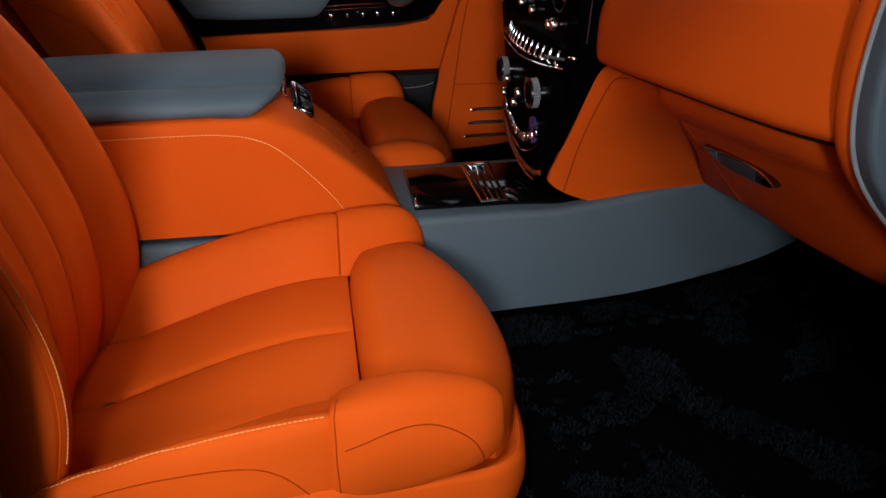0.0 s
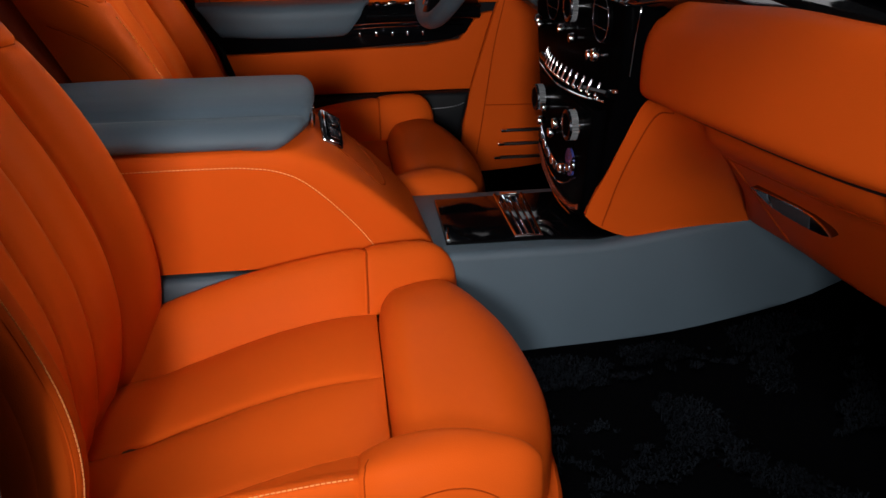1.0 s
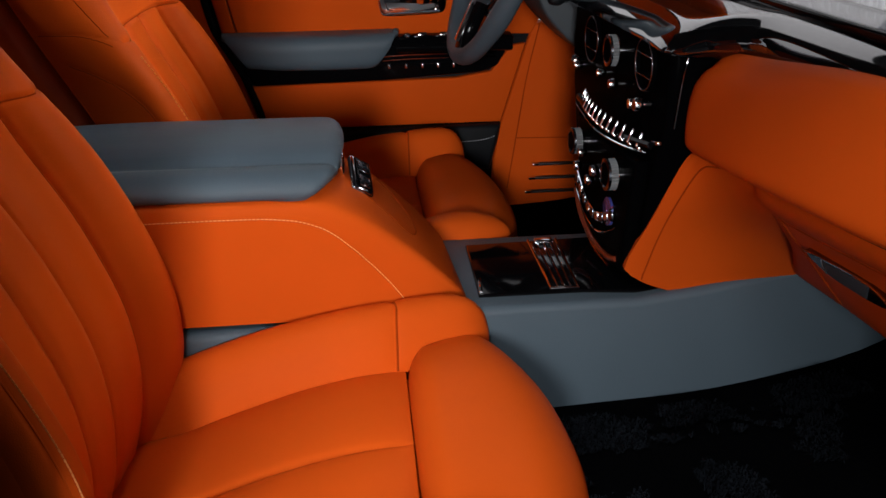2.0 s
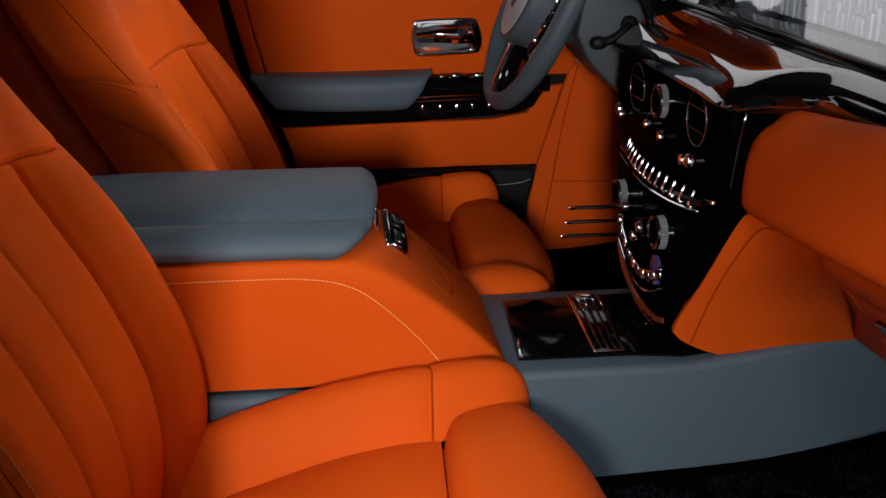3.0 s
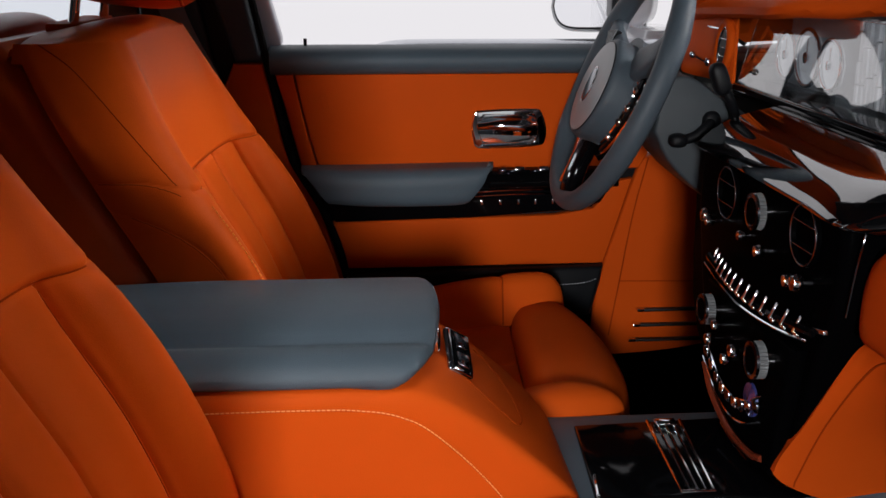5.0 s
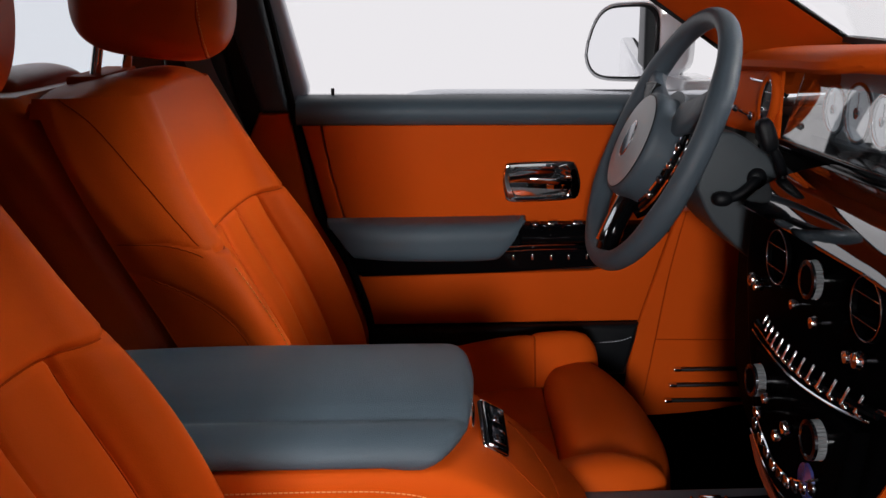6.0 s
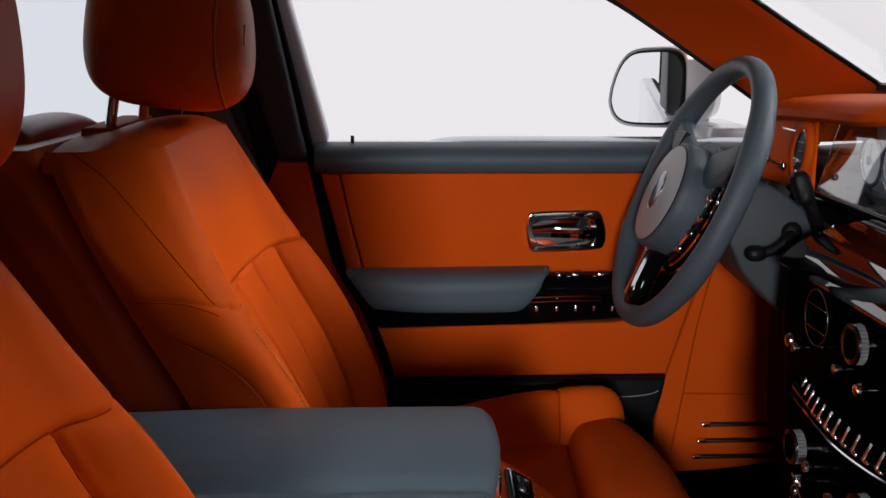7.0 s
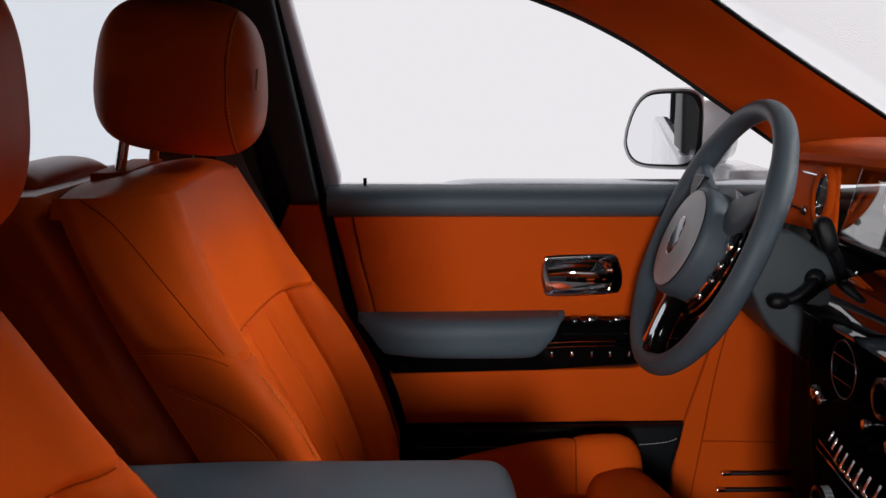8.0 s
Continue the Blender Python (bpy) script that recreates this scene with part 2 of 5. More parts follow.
def pillow(centre, half, power=(2.6, 2.6), nu=48, nv=32, turn=None):
    """A superellipsoid."""
    verts, faces = [], []
    def sp(v, e):
        return math.copysign(abs(v) ** e, v)
    e1, e2 = 2 / power[0], 2 / power[1]
    m = turn or Matrix()
    for j in range(nv + 1):
        phi = -math.pi / 2 + math.pi * j / nv
        for i in range(nu):
            th = 2 * math.pi * i / nu
            p = Vector((half[0] * sp(math.cos(phi), e1) * sp(math.cos(th), e2), half[1] * sp(math.cos(phi), e1) * sp(math.sin(th), e2), half[2] * sp(math.sin(phi), e1)))
            verts.append(Vector(centre) + m @ p)
    for j in range(nv):
        for i in range(nu):
            k = (i + 1) % nu
            faces.append((j * nu + i, j * nu + k, (j + 1) * nu + k, (j + 1) * nu + i))
    return verts, faces


def cling(mesh, points, lift, hint, n=60):
    """A line laid onto a skin: each point drops to the nearest place on it."""
    tree = BVHTree.FromPolygons([tuple(v) for v in mesh[0]], mesh[1])
    out = []
    for p in curve(points, n):
        place, normal, _, _ = tree.find_nearest(p)
        out.append(place + normal * (lift if normal.dot(Vector(hint)) > 0 else -lift))
    return out


# ---- the studio and the car's shell ----
def ground_mesh():
    n = 12
    xs = [-60 + 120 * i / n for i in range(n + 1)]
    verts = [(x, y, -0.42) for x in xs for y in xs]
    faces = [(i * (n + 1) + j, (i + 1) * (n + 1) + j, (i + 1) * (n + 1) + j + 1, i * (n + 1) + j + 1) for i in range(n) for j in range(n)]
    return verts, faces


MID = -0.05  # the car's middle line


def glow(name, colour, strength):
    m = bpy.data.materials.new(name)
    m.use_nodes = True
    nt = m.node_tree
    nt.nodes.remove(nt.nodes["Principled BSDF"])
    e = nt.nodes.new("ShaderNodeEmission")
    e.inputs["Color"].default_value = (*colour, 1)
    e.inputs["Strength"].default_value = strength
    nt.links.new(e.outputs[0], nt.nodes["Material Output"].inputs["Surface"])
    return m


# The backdrop glows by itself; no lamp shines on it.
CYC = glow("glowing_white_backdrop", (0.83, 0.81, 0.84), 1.0)
sweep = [[(-9, 0.3, z), (-9, 1.4, z), (-8, 2.8, z), (-5, 3.2, z), (-2, 3.2, z), (1, 3.2, z), (3.0, 3.0, z)] for z in (-0.42, 1.5, 3.6)]
tagged(part("backdrop", loft(sweep, 60, 6), CYC, None), "white studio backdrop beyond the car windows, glowing by itself", "backdrop", kind="structure")
tagged(part("ground", ground_mesh(), STUDIO, None), "pale grey polished studio floor under the car", "floor", kind="structure")

floor_rails = [[(-1.7, y, 0.07), (-0.2, y, 0.095), (0.18, y, 0.105), (0.45, y, 0.125), (0.7, y, 0.20), (0.95, y, 0.42)] for y in (-0.80, -0.3, 0.3, 0.76)]
floor = tagged(part("floor", loft(floor_rails, 60, 12, back=0.03), CARPET, None), "black deep-pile carpet of the footwell", "carpet", kind="structure")


def tufts():
    """Short locks of wool lying over the mat."""
    rnd = random.Random(7)
    verts, faces = [], []
    for _ in range(34000):
        x, y = rnd.uniform(0.08, 0.66), rnd.uniform(-0.78, -0.235)
        if noise.noise(Vector((x * 11, y * 9, 3.1))) + 0.35 * noise.noise(Vector((x * 45, y * 45, 0))) < 0.08:
            continue
        z = 0.105 + max(0, x - 0.18) * 0.075 + max(0, x - 0.45) * 0.22 + 0.004
        a, l = rnd.uniform(0, 6.283), rnd.uniform(0.005, 0.011)
        lift = rnd.uniform(0.004, 0.010) * (0.6 + 0.8 * noise.noise(Vector((x * 9, y * 9, 0))))
        d, s = Vector((math.cos(a), math.sin(a), 0)), Vector((-math.sin(a), math.cos(a), 0)) * rnd.uniform(0.0006, 0.0014)
        p = Vector((x, y, z))
        k = len(verts)
        verts += [p - s, p + s, p + d * l * 0.5 + s + Vector((0, 0, lift)), p + d * l * 0.5 - s + Vector((0, 0, lift)), p + d * l + Vector((0, 0, lift * 0.5))]
        faces += [(k, k + 1, k + 2, k + 3), (k + 3, k + 2, k + 4)]
    return verts, faces


# Paler, bluer locks in clumps paint the sheen of the black pile.
WOOL = material("wool_sheen_locks", (0.0045, 0.0055, 0.0072), 0.6, mottle=0.8, spec=0.0)
tagged(part("floor_mat", merged(tufts()), WOOL, None), "black lambswool mat in the passenger footwell", "floor mat", kind="stuff")

roof_rails = [[(-1.8, y, 1.08 - e), (-1.2, y, 1.17 - e), (-0.5, y, 1.20 - e), (0.0, y, 1.17 - e), (0.16, y, 1.12 - e)] for y, e in ((-0.62, 0.04), (-0.4, 0), (0, -0.01), (0.35, 0), (0.60, 0.04))]
tagged(part("ceiling", loft(roof_rails, 30, 16, back=0.03), LINING, None), "unseen padded roof lining, black to cut bounced light", "roof lining", kind="structure")
for side in (-1, 1):
    y = MID + side * 0.75
    rail = tube([(-1.8, y - side * 0.1, 1.03), (-1.2, y - side * 0.05, 1.12), (-0.5, y - side * 0.03, 1.15), (-0.1, y - side * 0.04, 1.11)], 0.045, 12, n=24)
    tagged(part("roof_rail", rail, ORANGE_FINE, None), "orange leather-covered roof rail above the doors", "roof rail", kind="structure")

# body sides behind, ahead and below
tagged(part("sill", block((-0.1, -0.80, 0.0), (2.0, 0.12, 0.16), 0.02), BLACKPLASTIC, None), "black door sill of the open passenger door", "sill", kind="structure")
tagged(part("wall_rear", block((-1.78, MID, 0.45), (0.12, 1.5, 0.80), 0.03), SOFTBLACK, None), "dark rear bulkhead of the cabin", "bulkhead", kind="structure")
# Added out of view to block light from the rear passenger side.
tagged(part("light_block_near_rear", slab([(-1.75, 0.758), (-0.738, 0.758), (-0.700, 1.10), (-1.70, 1.06)], "y", -0.852, -0.846, 0.0), PIANO, None), "unseen black sheet that keeps light off the driver seat", "window", kind="structure")
rear_door = thing("door_rear", "dark leather rear door panel behind the driver seat", "car door", kind="structure", at=(-1.0, 0.74, 0.1))
part("door_panel", slab([(-1.66, 0.0), (-0.52, 0.0), (-0.53, 0.74), (-1.66, 0.76)], "y", 0.70, 0.80, 0.02), SOFTBLACK, rear_door)
tagged(part("wall_near_rear", slab([(-1.75, 0.0), (-0.66, 0.0), (-0.70, 0.76), (-1.75, 0.76)], "y", -0.90, -0.80, 0.02), BLACKPLASTIC, None), "black side wall of the rear cabin", "side wall", kind="structure")
# Out of view; its front edge is set to shade the seats.
tagged(part("shade_pillar_near", slab([(-0.74, 0.08), (-0.44, 0.08), (-0.432, 0.45), (-0.428, 0.70), (-0.49, 1.12), (-0.70, 1.12), (-0.74, 0.70)], "y", -0.86, -0.79, 0.015), SLATE, None), "unseen slate grey door pillar, placed to shade the seats", "pillar", kind="structure")
tagged(part("firewall", slab([(0.90, -0.3), (1.02, -0.3), (1.02, 0.62), (0.90, 0.62)], "y", -0.84, 0.80, 0.02), BLACKPLASTIC, None), "black bulkhead ahead of the footwells", "bulkhead", kind="structure")
tagged(part("side_wall_front", slab([(0.40, -0.1), (0.95, -0.1), (0.95, 0.66), (0.46, 0.66)], "y", -0.90, -0.835, 0.02), BLACKPLASTIC, None), "black footwell side wall ahead of the passenger door", "side wall", kind="structure")
tagged(part("side_wall_driver", slab([(0.40, -0.1), (0.95, -0.1), (0.95, 0.70), (0.50, 0.72)], "y", 0.745, 0.80, 0.02), BLACKPLASTIC, None), "black footwell side wall beyond the kick panel", "side wall", kind="structure")


# ---- seats ----
def smooth(z, zs, xs):
    """A curve without kinks through (zs, xs)."""
    i = min(max(int(np.searchsorted(zs, z)) - 1, 0), len(zs) - 2)
    g = np.gradient(np.array(xs), np.array(zs))
    h = zs[i + 1] - zs[i]
    t = min(1.0, max(0.0, (z - zs[i]) / h))
    return float((2 * t ** 3 - 3 * t * t + 1) * xs[i] + (t ** 3 - 2 * t * t + t) * h * g[i] + (3 * t * t - 2 * t ** 3) * xs[i + 1] + (t ** 3 - t * t) * h * g[i + 1])


def ease(t):
    t = min(1.0, max(0.0, t))
    return t * t * (3 - 2 * t)


def back_x(z):
    zs = (0.13, 0.20, 0.26, 0.32, 0.44, 0.60, 0.75, 0.86)
    xs = (-0.386, -0.368, -0.361, -0.366, -0.407, -0.494, -0.577, -0.634)
    return smooth(z, zs, xs)


def front_seat(dx, yc, label, hx=0.0, stitch=-0.2375, side_seams=False, cushion=(0.0, 0.0, 1.0, 1.0)):
    seat = thing("front_seat", label, "car seat", "front seats", at=(dx - 0.2, yc, 0.1))

    shift = list(cushion)  # the cushion's own place on its rails: forward, up, narrowed, shortened

    def P(x, w, z):
        if w < 0:
            w *= shift[2]
        if x > -0.03:
            x = -0.03 + (x + 0.03) * shift[3]
        x, z = x + shift[0], z + shift[1]
        # each seat is turned a little, its inner edge forward
        if x < -0.4 and z > 0.6:
            w *= 1 - 0.17 * (min(z - 0.6, 0.19) / 0.19) ** 2.2
        return (x + dx + 0.08 * (w - 0.25) * min(1, max(0, (0.03 - x) / 0.12)), yc + w, z)

    def seam(mesh, points, hint, r=0.0008, n=60):
        return part("seam", tube(cling(mesh, [P(*p) for p in points], 0.0, hint, n), r, 6), SEAM, seat)

    def thread(mesh, points, hint, step=0.0056, length=0.0042, r=0.0009):
        return part("stitching", stitches(cling(mesh, [P(*p) for p in points], 0.0006, hint, 50), step, length, r), THREAD, seat, "pale orange thread")

    # cushion
    zc = lambda x: float(np.interp(x, (-0.44, -0.374, -0.30, -0.213, -0.132, -0.085), (0.118, 0.136, 0.160, 0.188, 0.206, 0.212)))
    for w0, w1 in ((-0.184, -0.004), (-0.004, 0.184)):
        rails = [[P(x, w, zc(x) - d) for x in (-0.48, -0.37, -0.30, -0.21, -0.13, -0.066)] for w, d in ((w0, 0), ((w0 + w1) / 2, 0), (w1, 0))]
        part("seat_panel", loft(rails, 60, 30, bulge=0.011, sharp=2.6, back=0.03, ends=(0, 1)), ORANGE, seat)
    rails = [[P(x, w, zc(x) - d) for x, d in ((-0.48, 0.004), (-0.37, 0.004), (-0.30, 0.004), (-0.21, 0.004), (-0.13, 0.006), (-0.045, 0.014))] for w in (-0.18, -0.06, 0.06, 0.18)]
    part("cushion_core", loft(rails, 30, 10, back=0.03), SEAM, seat)
    prof = ((-0.059, 0.190, 0.185, 0.0), (-0.057, 0.220, 0.187, 0.0), (-0.048, 0.238, 0.190, 0.001), (-0.030, 0.247, 0.196, 0.004), (0.040, 0.246, 0.222, 0.02), (0.088, 0.216, 0.238, 0.042), (0.102, 0.175, 0.246, 0.055), (0.096, 0.12, 0.248, 0.055))
    rails = []
    for x, z, half, drop in prof:
        rails.append([P(x - drop * abs(k) ** 2.2, k * half, z - 0.006 * abs(k) ** 3) for k in (1.0, 0.8, 0.5, 0.2, -0.2, -0.5, -0.8, -1.0)])
    part("thigh_support", loft(rails, 60, 48, bulge=0.010, sharp=5, back=0.02, sides=(1, 0)), ORANGE, seat)
    xs = (-0.44, -0.35, -0.25, -0.16, -0.08, 0.0, 0.035, 0.052)
    inner = [(0.174, 0.110), (0.174, 0.135), (0.174, 0.168), (0.174, 0.192), (0.175, 0.206), (0.196, 0.232), (0.214, 0.234), (0.228, 0.212)]
    crest = [(0.205, 0.175), (0.208, 0.215), (0.21, 0.250), (0.212, 0.270), (0.214, 0.283), (0.224, 0.286), (0.232, 0.268), (0.238, 0.225)]
    outer = [(0.242, 0.175), (0.245, 0.210), (0.248, 0.236), (0.25, 0.254), (0.252, 0.266), (0.250, 0.266), (0.246, 0.246), (0.243, 0.212)]
    low = [(0.25, 0.10), (0.253, 0.10), (0.256, 0.11), (0.258, 0.125), (0.259, 0.13), (0.256, 0.135), (0.250, 0.14), (0.244, 0.145)]
    # the sill side is flatter, with a stitched edge and a full front cap
    flat_in = [(0.174, 0.120), (0.174, 0.146), (0.174, 0.178), (0.174, 0.200), (0.176, 0.214)]
    flat_mid = [(0.212, 0.142), (0.214, 0.172), (0.216, 0.200), (0.218, 0.215), (0.222, 0.226)]
    flat_edge = [(0.250, 0.168), (0.253, 0.198), (0.256, 0.220), (0.258, 0.230), (0.258, 0.236)]
    flat_side = [(0.262, 0.135), (0.266, 0.150), (0.268, 0.168), (0.269, 0.180), (0.267, 0.190)]
    flat_low = [(0.264, 0.09), (0.268, 0.10), (0.270, 0.115), (0.271, 0.125), (0.268, 0.135)]
    for name, lo, hi, ends in (("bolster", 0, 5, (0, 1)), ("bolster_cap", 4, 8, (1, 1))):
        rails = [[P(xs[i], line[i][0], line[i][1]) for i in range(lo, hi)] for line in (inner, crest, outer, low)]
        part(name, loft(rails, 40, 40, bulge=0.006, sharp=6, back=0.018, ends=ends), ORANGE, seat)
    fx = (-0.44, -0.33, -0.23, -0.155, -0.092)
    rails = [[P(x, -w, z) for x, (w, z) in zip(fx, line)] for line in (flat_low, flat_side, flat_edge, flat_mid, flat_in)]
    skin = loft(rails, 60, 50, bulge=0.004, sharp=8, back=0.018, ends=(0, 1))
    part("bolster", skin, ORANGE, seat)
    thread(skin, [(x, -w - 0.004, z + 0.01) for x, (w, z) in zip(fx, flat_edge)], (0, -0.5, 0.8))
    seam(skin, [(-0.40, -0.28, 0.165), (-0.30, -0.28, 0.188), (-0.20, -0.28, 0.196), (-0.15, -0.28, 0.185), (-0.11, -0.28, 0.148)], (0, -1, 0))
    cx = (-0.0955, -0.058, -0.018, 0.022, 0.046, 0.055)
    cap = (((0.268, 0.135), (0.270, 0.142), (0.270, 0.152), (0.266, 0.165), (0.256, 0.178), (0.246, 0.192)),
           ((0.270, 0.190), (0.276, 0.200), (0.276, 0.208), (0.270, 0.206), (0.256, 0.204), (0.245, 0.205)),
           ((0.258, 0.237), (0.262, 0.246), (0.262, 0.249), (0.256, 0.241), (0.247, 0.229), (0.241, 0.214)),
           ((0.222, 0.232), (0.222, 0.249), (0.228, 0.258), (0.234, 0.249), (0.236, 0.234), (0.236, 0.217)),
           ((0.178, 0.214), (0.182, 0.232), (0.198, 0.240), (0.215, 0.232), (0.226, 0.220), (0.232, 0.211)))
    rails = [[P(x, -w, z) for x, (w, z) in zip(cx, line)] for line in cap]
    skin = loft(rails, 50, 50, bulge=0.008, sharp=6, back=0.018)
    part("bolster_cap", skin, ORANGE, seat)
    seam(skin, [(-0.084, -0.285, 0.208), (-0.04, -0.285, 0.230), (-0.010, -0.285, 0.230), (0.018, -0.28, 0.205), (0.034, -0.275, 0.165)], (0, -1, 0))
    seam(skin, [(-0.088, -0.285, 0.15), (-0.0925, -0.285, 0.19), (-0.0935, -0.28, 0.225), (-0.093, -0.262, 0.25), (-0.092, -0.235, 0.26)], (0, -1, 0.4))
    far_skin = loft([[P(xs[i], line[i][0], line[i][1]) for i in range(4, 8)] for line in (inner, crest, outer, low)], 40, 40, bulge=0.006, sharp=6)
    seam(far_skin, [(-0.076, 0.178, 0.214), (-0.076, 0.190, 0.245), (-0.077, 0.212, 0.287), (-0.077, 0.235, 0.285), (-0.077, 0.253, 0.262)], (0, 0.1, 1), 0.0016)
    fars = [[P(xs[i], line[i][0], line[i][1]) for i in range(0, 5)] for line in (inner, crest, outer, low)]
    thread(loft(fars, 40, 40, bulge=0.006, sharp=6, ends=(0, 1)), [(x, w - 0.004, z + 0.01) for x, (w, z) in zip(xs[1:5], outer[1:5])], (0, 0.3, 1), 0.005, 0.0046, 0.0006)
    path = [(-0.42, -0.266), (-0.2, -0.272), (-0.0, -0.268), (0.065, -0.248), (0.090, -0.19), (0.104, -0.08), (0.106, 0.0), (0.104, 0.08), (0.086, 0.17), (0.045, 0.235), (-0.02, 0.256), (-0.2, 0.258), (-0.42, 0.256)]
    rails = [[P(x * k if x > 0 else x, w, z) for x, w in path] for z, k in ((0.09, 0.9), (0.125, 1.0), (0.158, 0.99))]
    part("seat_skirt", loft(rails, 120, 14, bulge=0.006, sharp=4, back=0.02), ORANGE, seat)
    part("seat_base", block(P(-0.18, 0, 0.11), (0.42, 0.44, 0.06), 0.02), BLACKPLASTIC, seat, "black plastic base")

    shift[:] = 0.0, 0.0, 1.0, 1.0
    # backrest: one cover, grooved along its seams and cut into its panels there
    def section(z):
        deep = smooth(z, (0.17, 0.28, 0.45, 0.58, 0.66, 0.74, 0.80), (0.038, 0.048, 0.050, 0.048, 0.032, 0.012, 0.002))
        yoke = ease((z - 0.54) / 0.12)
        soft = ease((z - 0.50) / 0.20)
        half = [(0.0, deep), (0.06, deep * 0.98), (0.12, deep * 0.90), (0.160, deep * 0.72), (0.186, deep * 0.26 + 0.002 * yoke), (0.208, 0.0 + 0.004 * yoke + 0.005 * soft), (0.228, -0.002 + 0.006 * yoke + 0.014 * soft),
                (0.244, 0.004 + 0.008 * yoke + 0.028 * soft), (0.2535, 0.018 + 0.008 * yoke + 0.040 * soft), (0.258, 0.044 + 0.006 * yoke + 0.044 * soft), (0.260, 0.080 + 0.002 * yoke + 0.028 * soft), (0.259, 0.124)]
        return [(-w, d) for w, d in half[:0:-1]] + half

    nu, nv = 250, 300
    grid, info = [], []
    for i in range(nu):
        t = i / (nu - 1)
        z0 = 0.12 + 0.665 * min(1, t / 0.84)
        roll = max(0, (t - 0.84) / 0.16)
        line = curve([(w, d, 0) for w, d in section(z0)], nv)
        row, rinfo = [], []
        for p in line:
            w, d = p.x, p.y
            x = back_x(z0) - d
            z = z0
            if roll:
                x += (-0.728 - x) * roll ** 1.5
                z = 0.785 + 0.026 * math.sin(min(1, roll * 1.5) * math.pi / 2) - 0.020 * roll ** 2 - 0.026 * (abs(w) / 0.26) ** 4
                w *= 1 - 0.03 * roll
            row.append(Vector(P(x, w, z)))
            rinfo.append((w, d, z0 + 0.05 * roll))
        grid.append(row)
        info.append(rinfo)

    def yoke_z(w, d):
        return 0.596 + 0.016 * min(1, max(0, (d - 0.004) / 0.05)) * (abs(w) > 0.2)

    def yoke_d(z):
        return float(np.interp(z, (0.60, 0.625, 0.67, 0.73, 0.76, 0.785, 0.80, 0.83), (0.004, 0.010, 0.026, 0.050, 0.066, 0.092, 0.115, 0.14)))

    def side_d(z):
        return 0.034 + 0.09 * max(0, (z - 0.47) / 0.108) ** 3

    def side_slope(z):
        return 2.5 * max(0, (z - 0.47) / 0.108) ** 2

    def groove(w, d, z):
        a, side = abs(w), abs(w) > 0.235
        zy = yoke_z(w, d)
        cuts = [(abs(z - zy), 0.0010 if side else 0.0045, 0.0028)]
        if z < zy:
            for seam_w in (0.160, 0.053):
                if not side:
                    cuts.append((abs(a - seam_w), 0.0060, 0.0030))
                    cuts.append((abs(a - seam_w), 0.0045, 0.014))
            if side:
                if w > 0 or not side_seams:
                    cuts.append((abs(d - 0.004), 0.0016, 0.0022))
                if z < 0.58:
                    cuts.append((abs(d - side_d(z)) / max(1.0, 1.2 * side_slope(z)), 0.0008, 0.0026))
        return sum(deep * math.exp(-(r / wide) ** 2) for r, deep, wide in cuts)

    flat = []
    for i in range(nu):
        for j in range(nv):
            du = grid[min(i + 1, nu - 1)][j] - grid[max(i - 1, 0)][j]
            dv = grid[i][max(j - 1, 0)] - grid[i][min(j + 1, nv - 1)]
            n = du.cross(dv)
            n = n.normalized() if n.length > 1e-12 else Vector((1, 0, 0))
            flat.append(grid[i][j] - n * groove(*info[i][j]))
    regions = {}
    for i in range(nu - 1):
        for j in range(nv - 1):
            w, d, z = (sum(c) / 4 for c in zip(info[i][j], info[i + 1][j], info[i][j + 1], info[i + 1][j + 1]))
            s = 1 if w > 0 else -1
            if z > yoke_z(w, d):
                key = ("side_yoke", s) if abs(w) > 0.235 and d > yoke_d(z) else ("shoulder_yoke", 0)
            elif abs(w) > 0.235 and d > side_d(z) and z < 0.578:
                key = ("side_bolster", s)
            elif abs(w) < 0.160:
                key = ("backrest_panel", 0 if abs(w) < 0.053 else s)
            else:
                key = ("backrest_bolster", s)
            q = i * nv + j
            regions.setdefault(key, []).append((q, q + 1, q + nv + 1, q + nv))
    for (name, _), faces in regions.items():
        used = sorted({v for f in faces for v in f})
        at = {v: k for k, v in enumerate(used)}
        part(name, ([flat[v] for v in used], [tuple(at[v] for v in f) for f in faces]), ORANGE, seat)
    whole = (flat, [f for faces in regions.values() for f in faces])
    thread(whole, [(back_x(z) + 0.01, stitch, z) for z in (0.2, 0.25, 0.32, 0.4, 0.5, 0.588)], (1, -0.4, 0), *((0.0075, 0.0048, 0.0013) if side_seams else (0.0056, 0.0042, 0.0009)))
    # dark tubes that paint crease shade at the bottom of the flutes and along the yoke
    for w in (-0.160, -0.053, 0.053, 0.160):
        line = []
        for i in range(0, nu, 3):
            if 0.2 < info[i][0][2] < 0.588:
                j = next(k for k in range(nv - 1) if info[i][k][0] <= w < info[i][k + 1][0])
                line.append(flat[i * nv + j].lerp(flat[i * nv + j + 1], (w - info[i][j][0]) / (info[i][j + 1][0] - info[i][j][0])))
        part("seam", tube(line, 0.0009, 6), SEAM, seat)
    i = next(k for k in range(nu - 1) if info[k + 1][0][2] > 0.596)
    f = (0.596 - info[i][0][2]) / (info[i + 1][0][2] - info[i][0][2])
    line = [flat[i * nv + j].lerp(flat[(i + 1) * nv + j], f) for j in range(0, nv, 2) if abs(info[i][j][0]) < 0.215]
    part("seam", tube(line, 0.0010, 6), SEAM, seat)
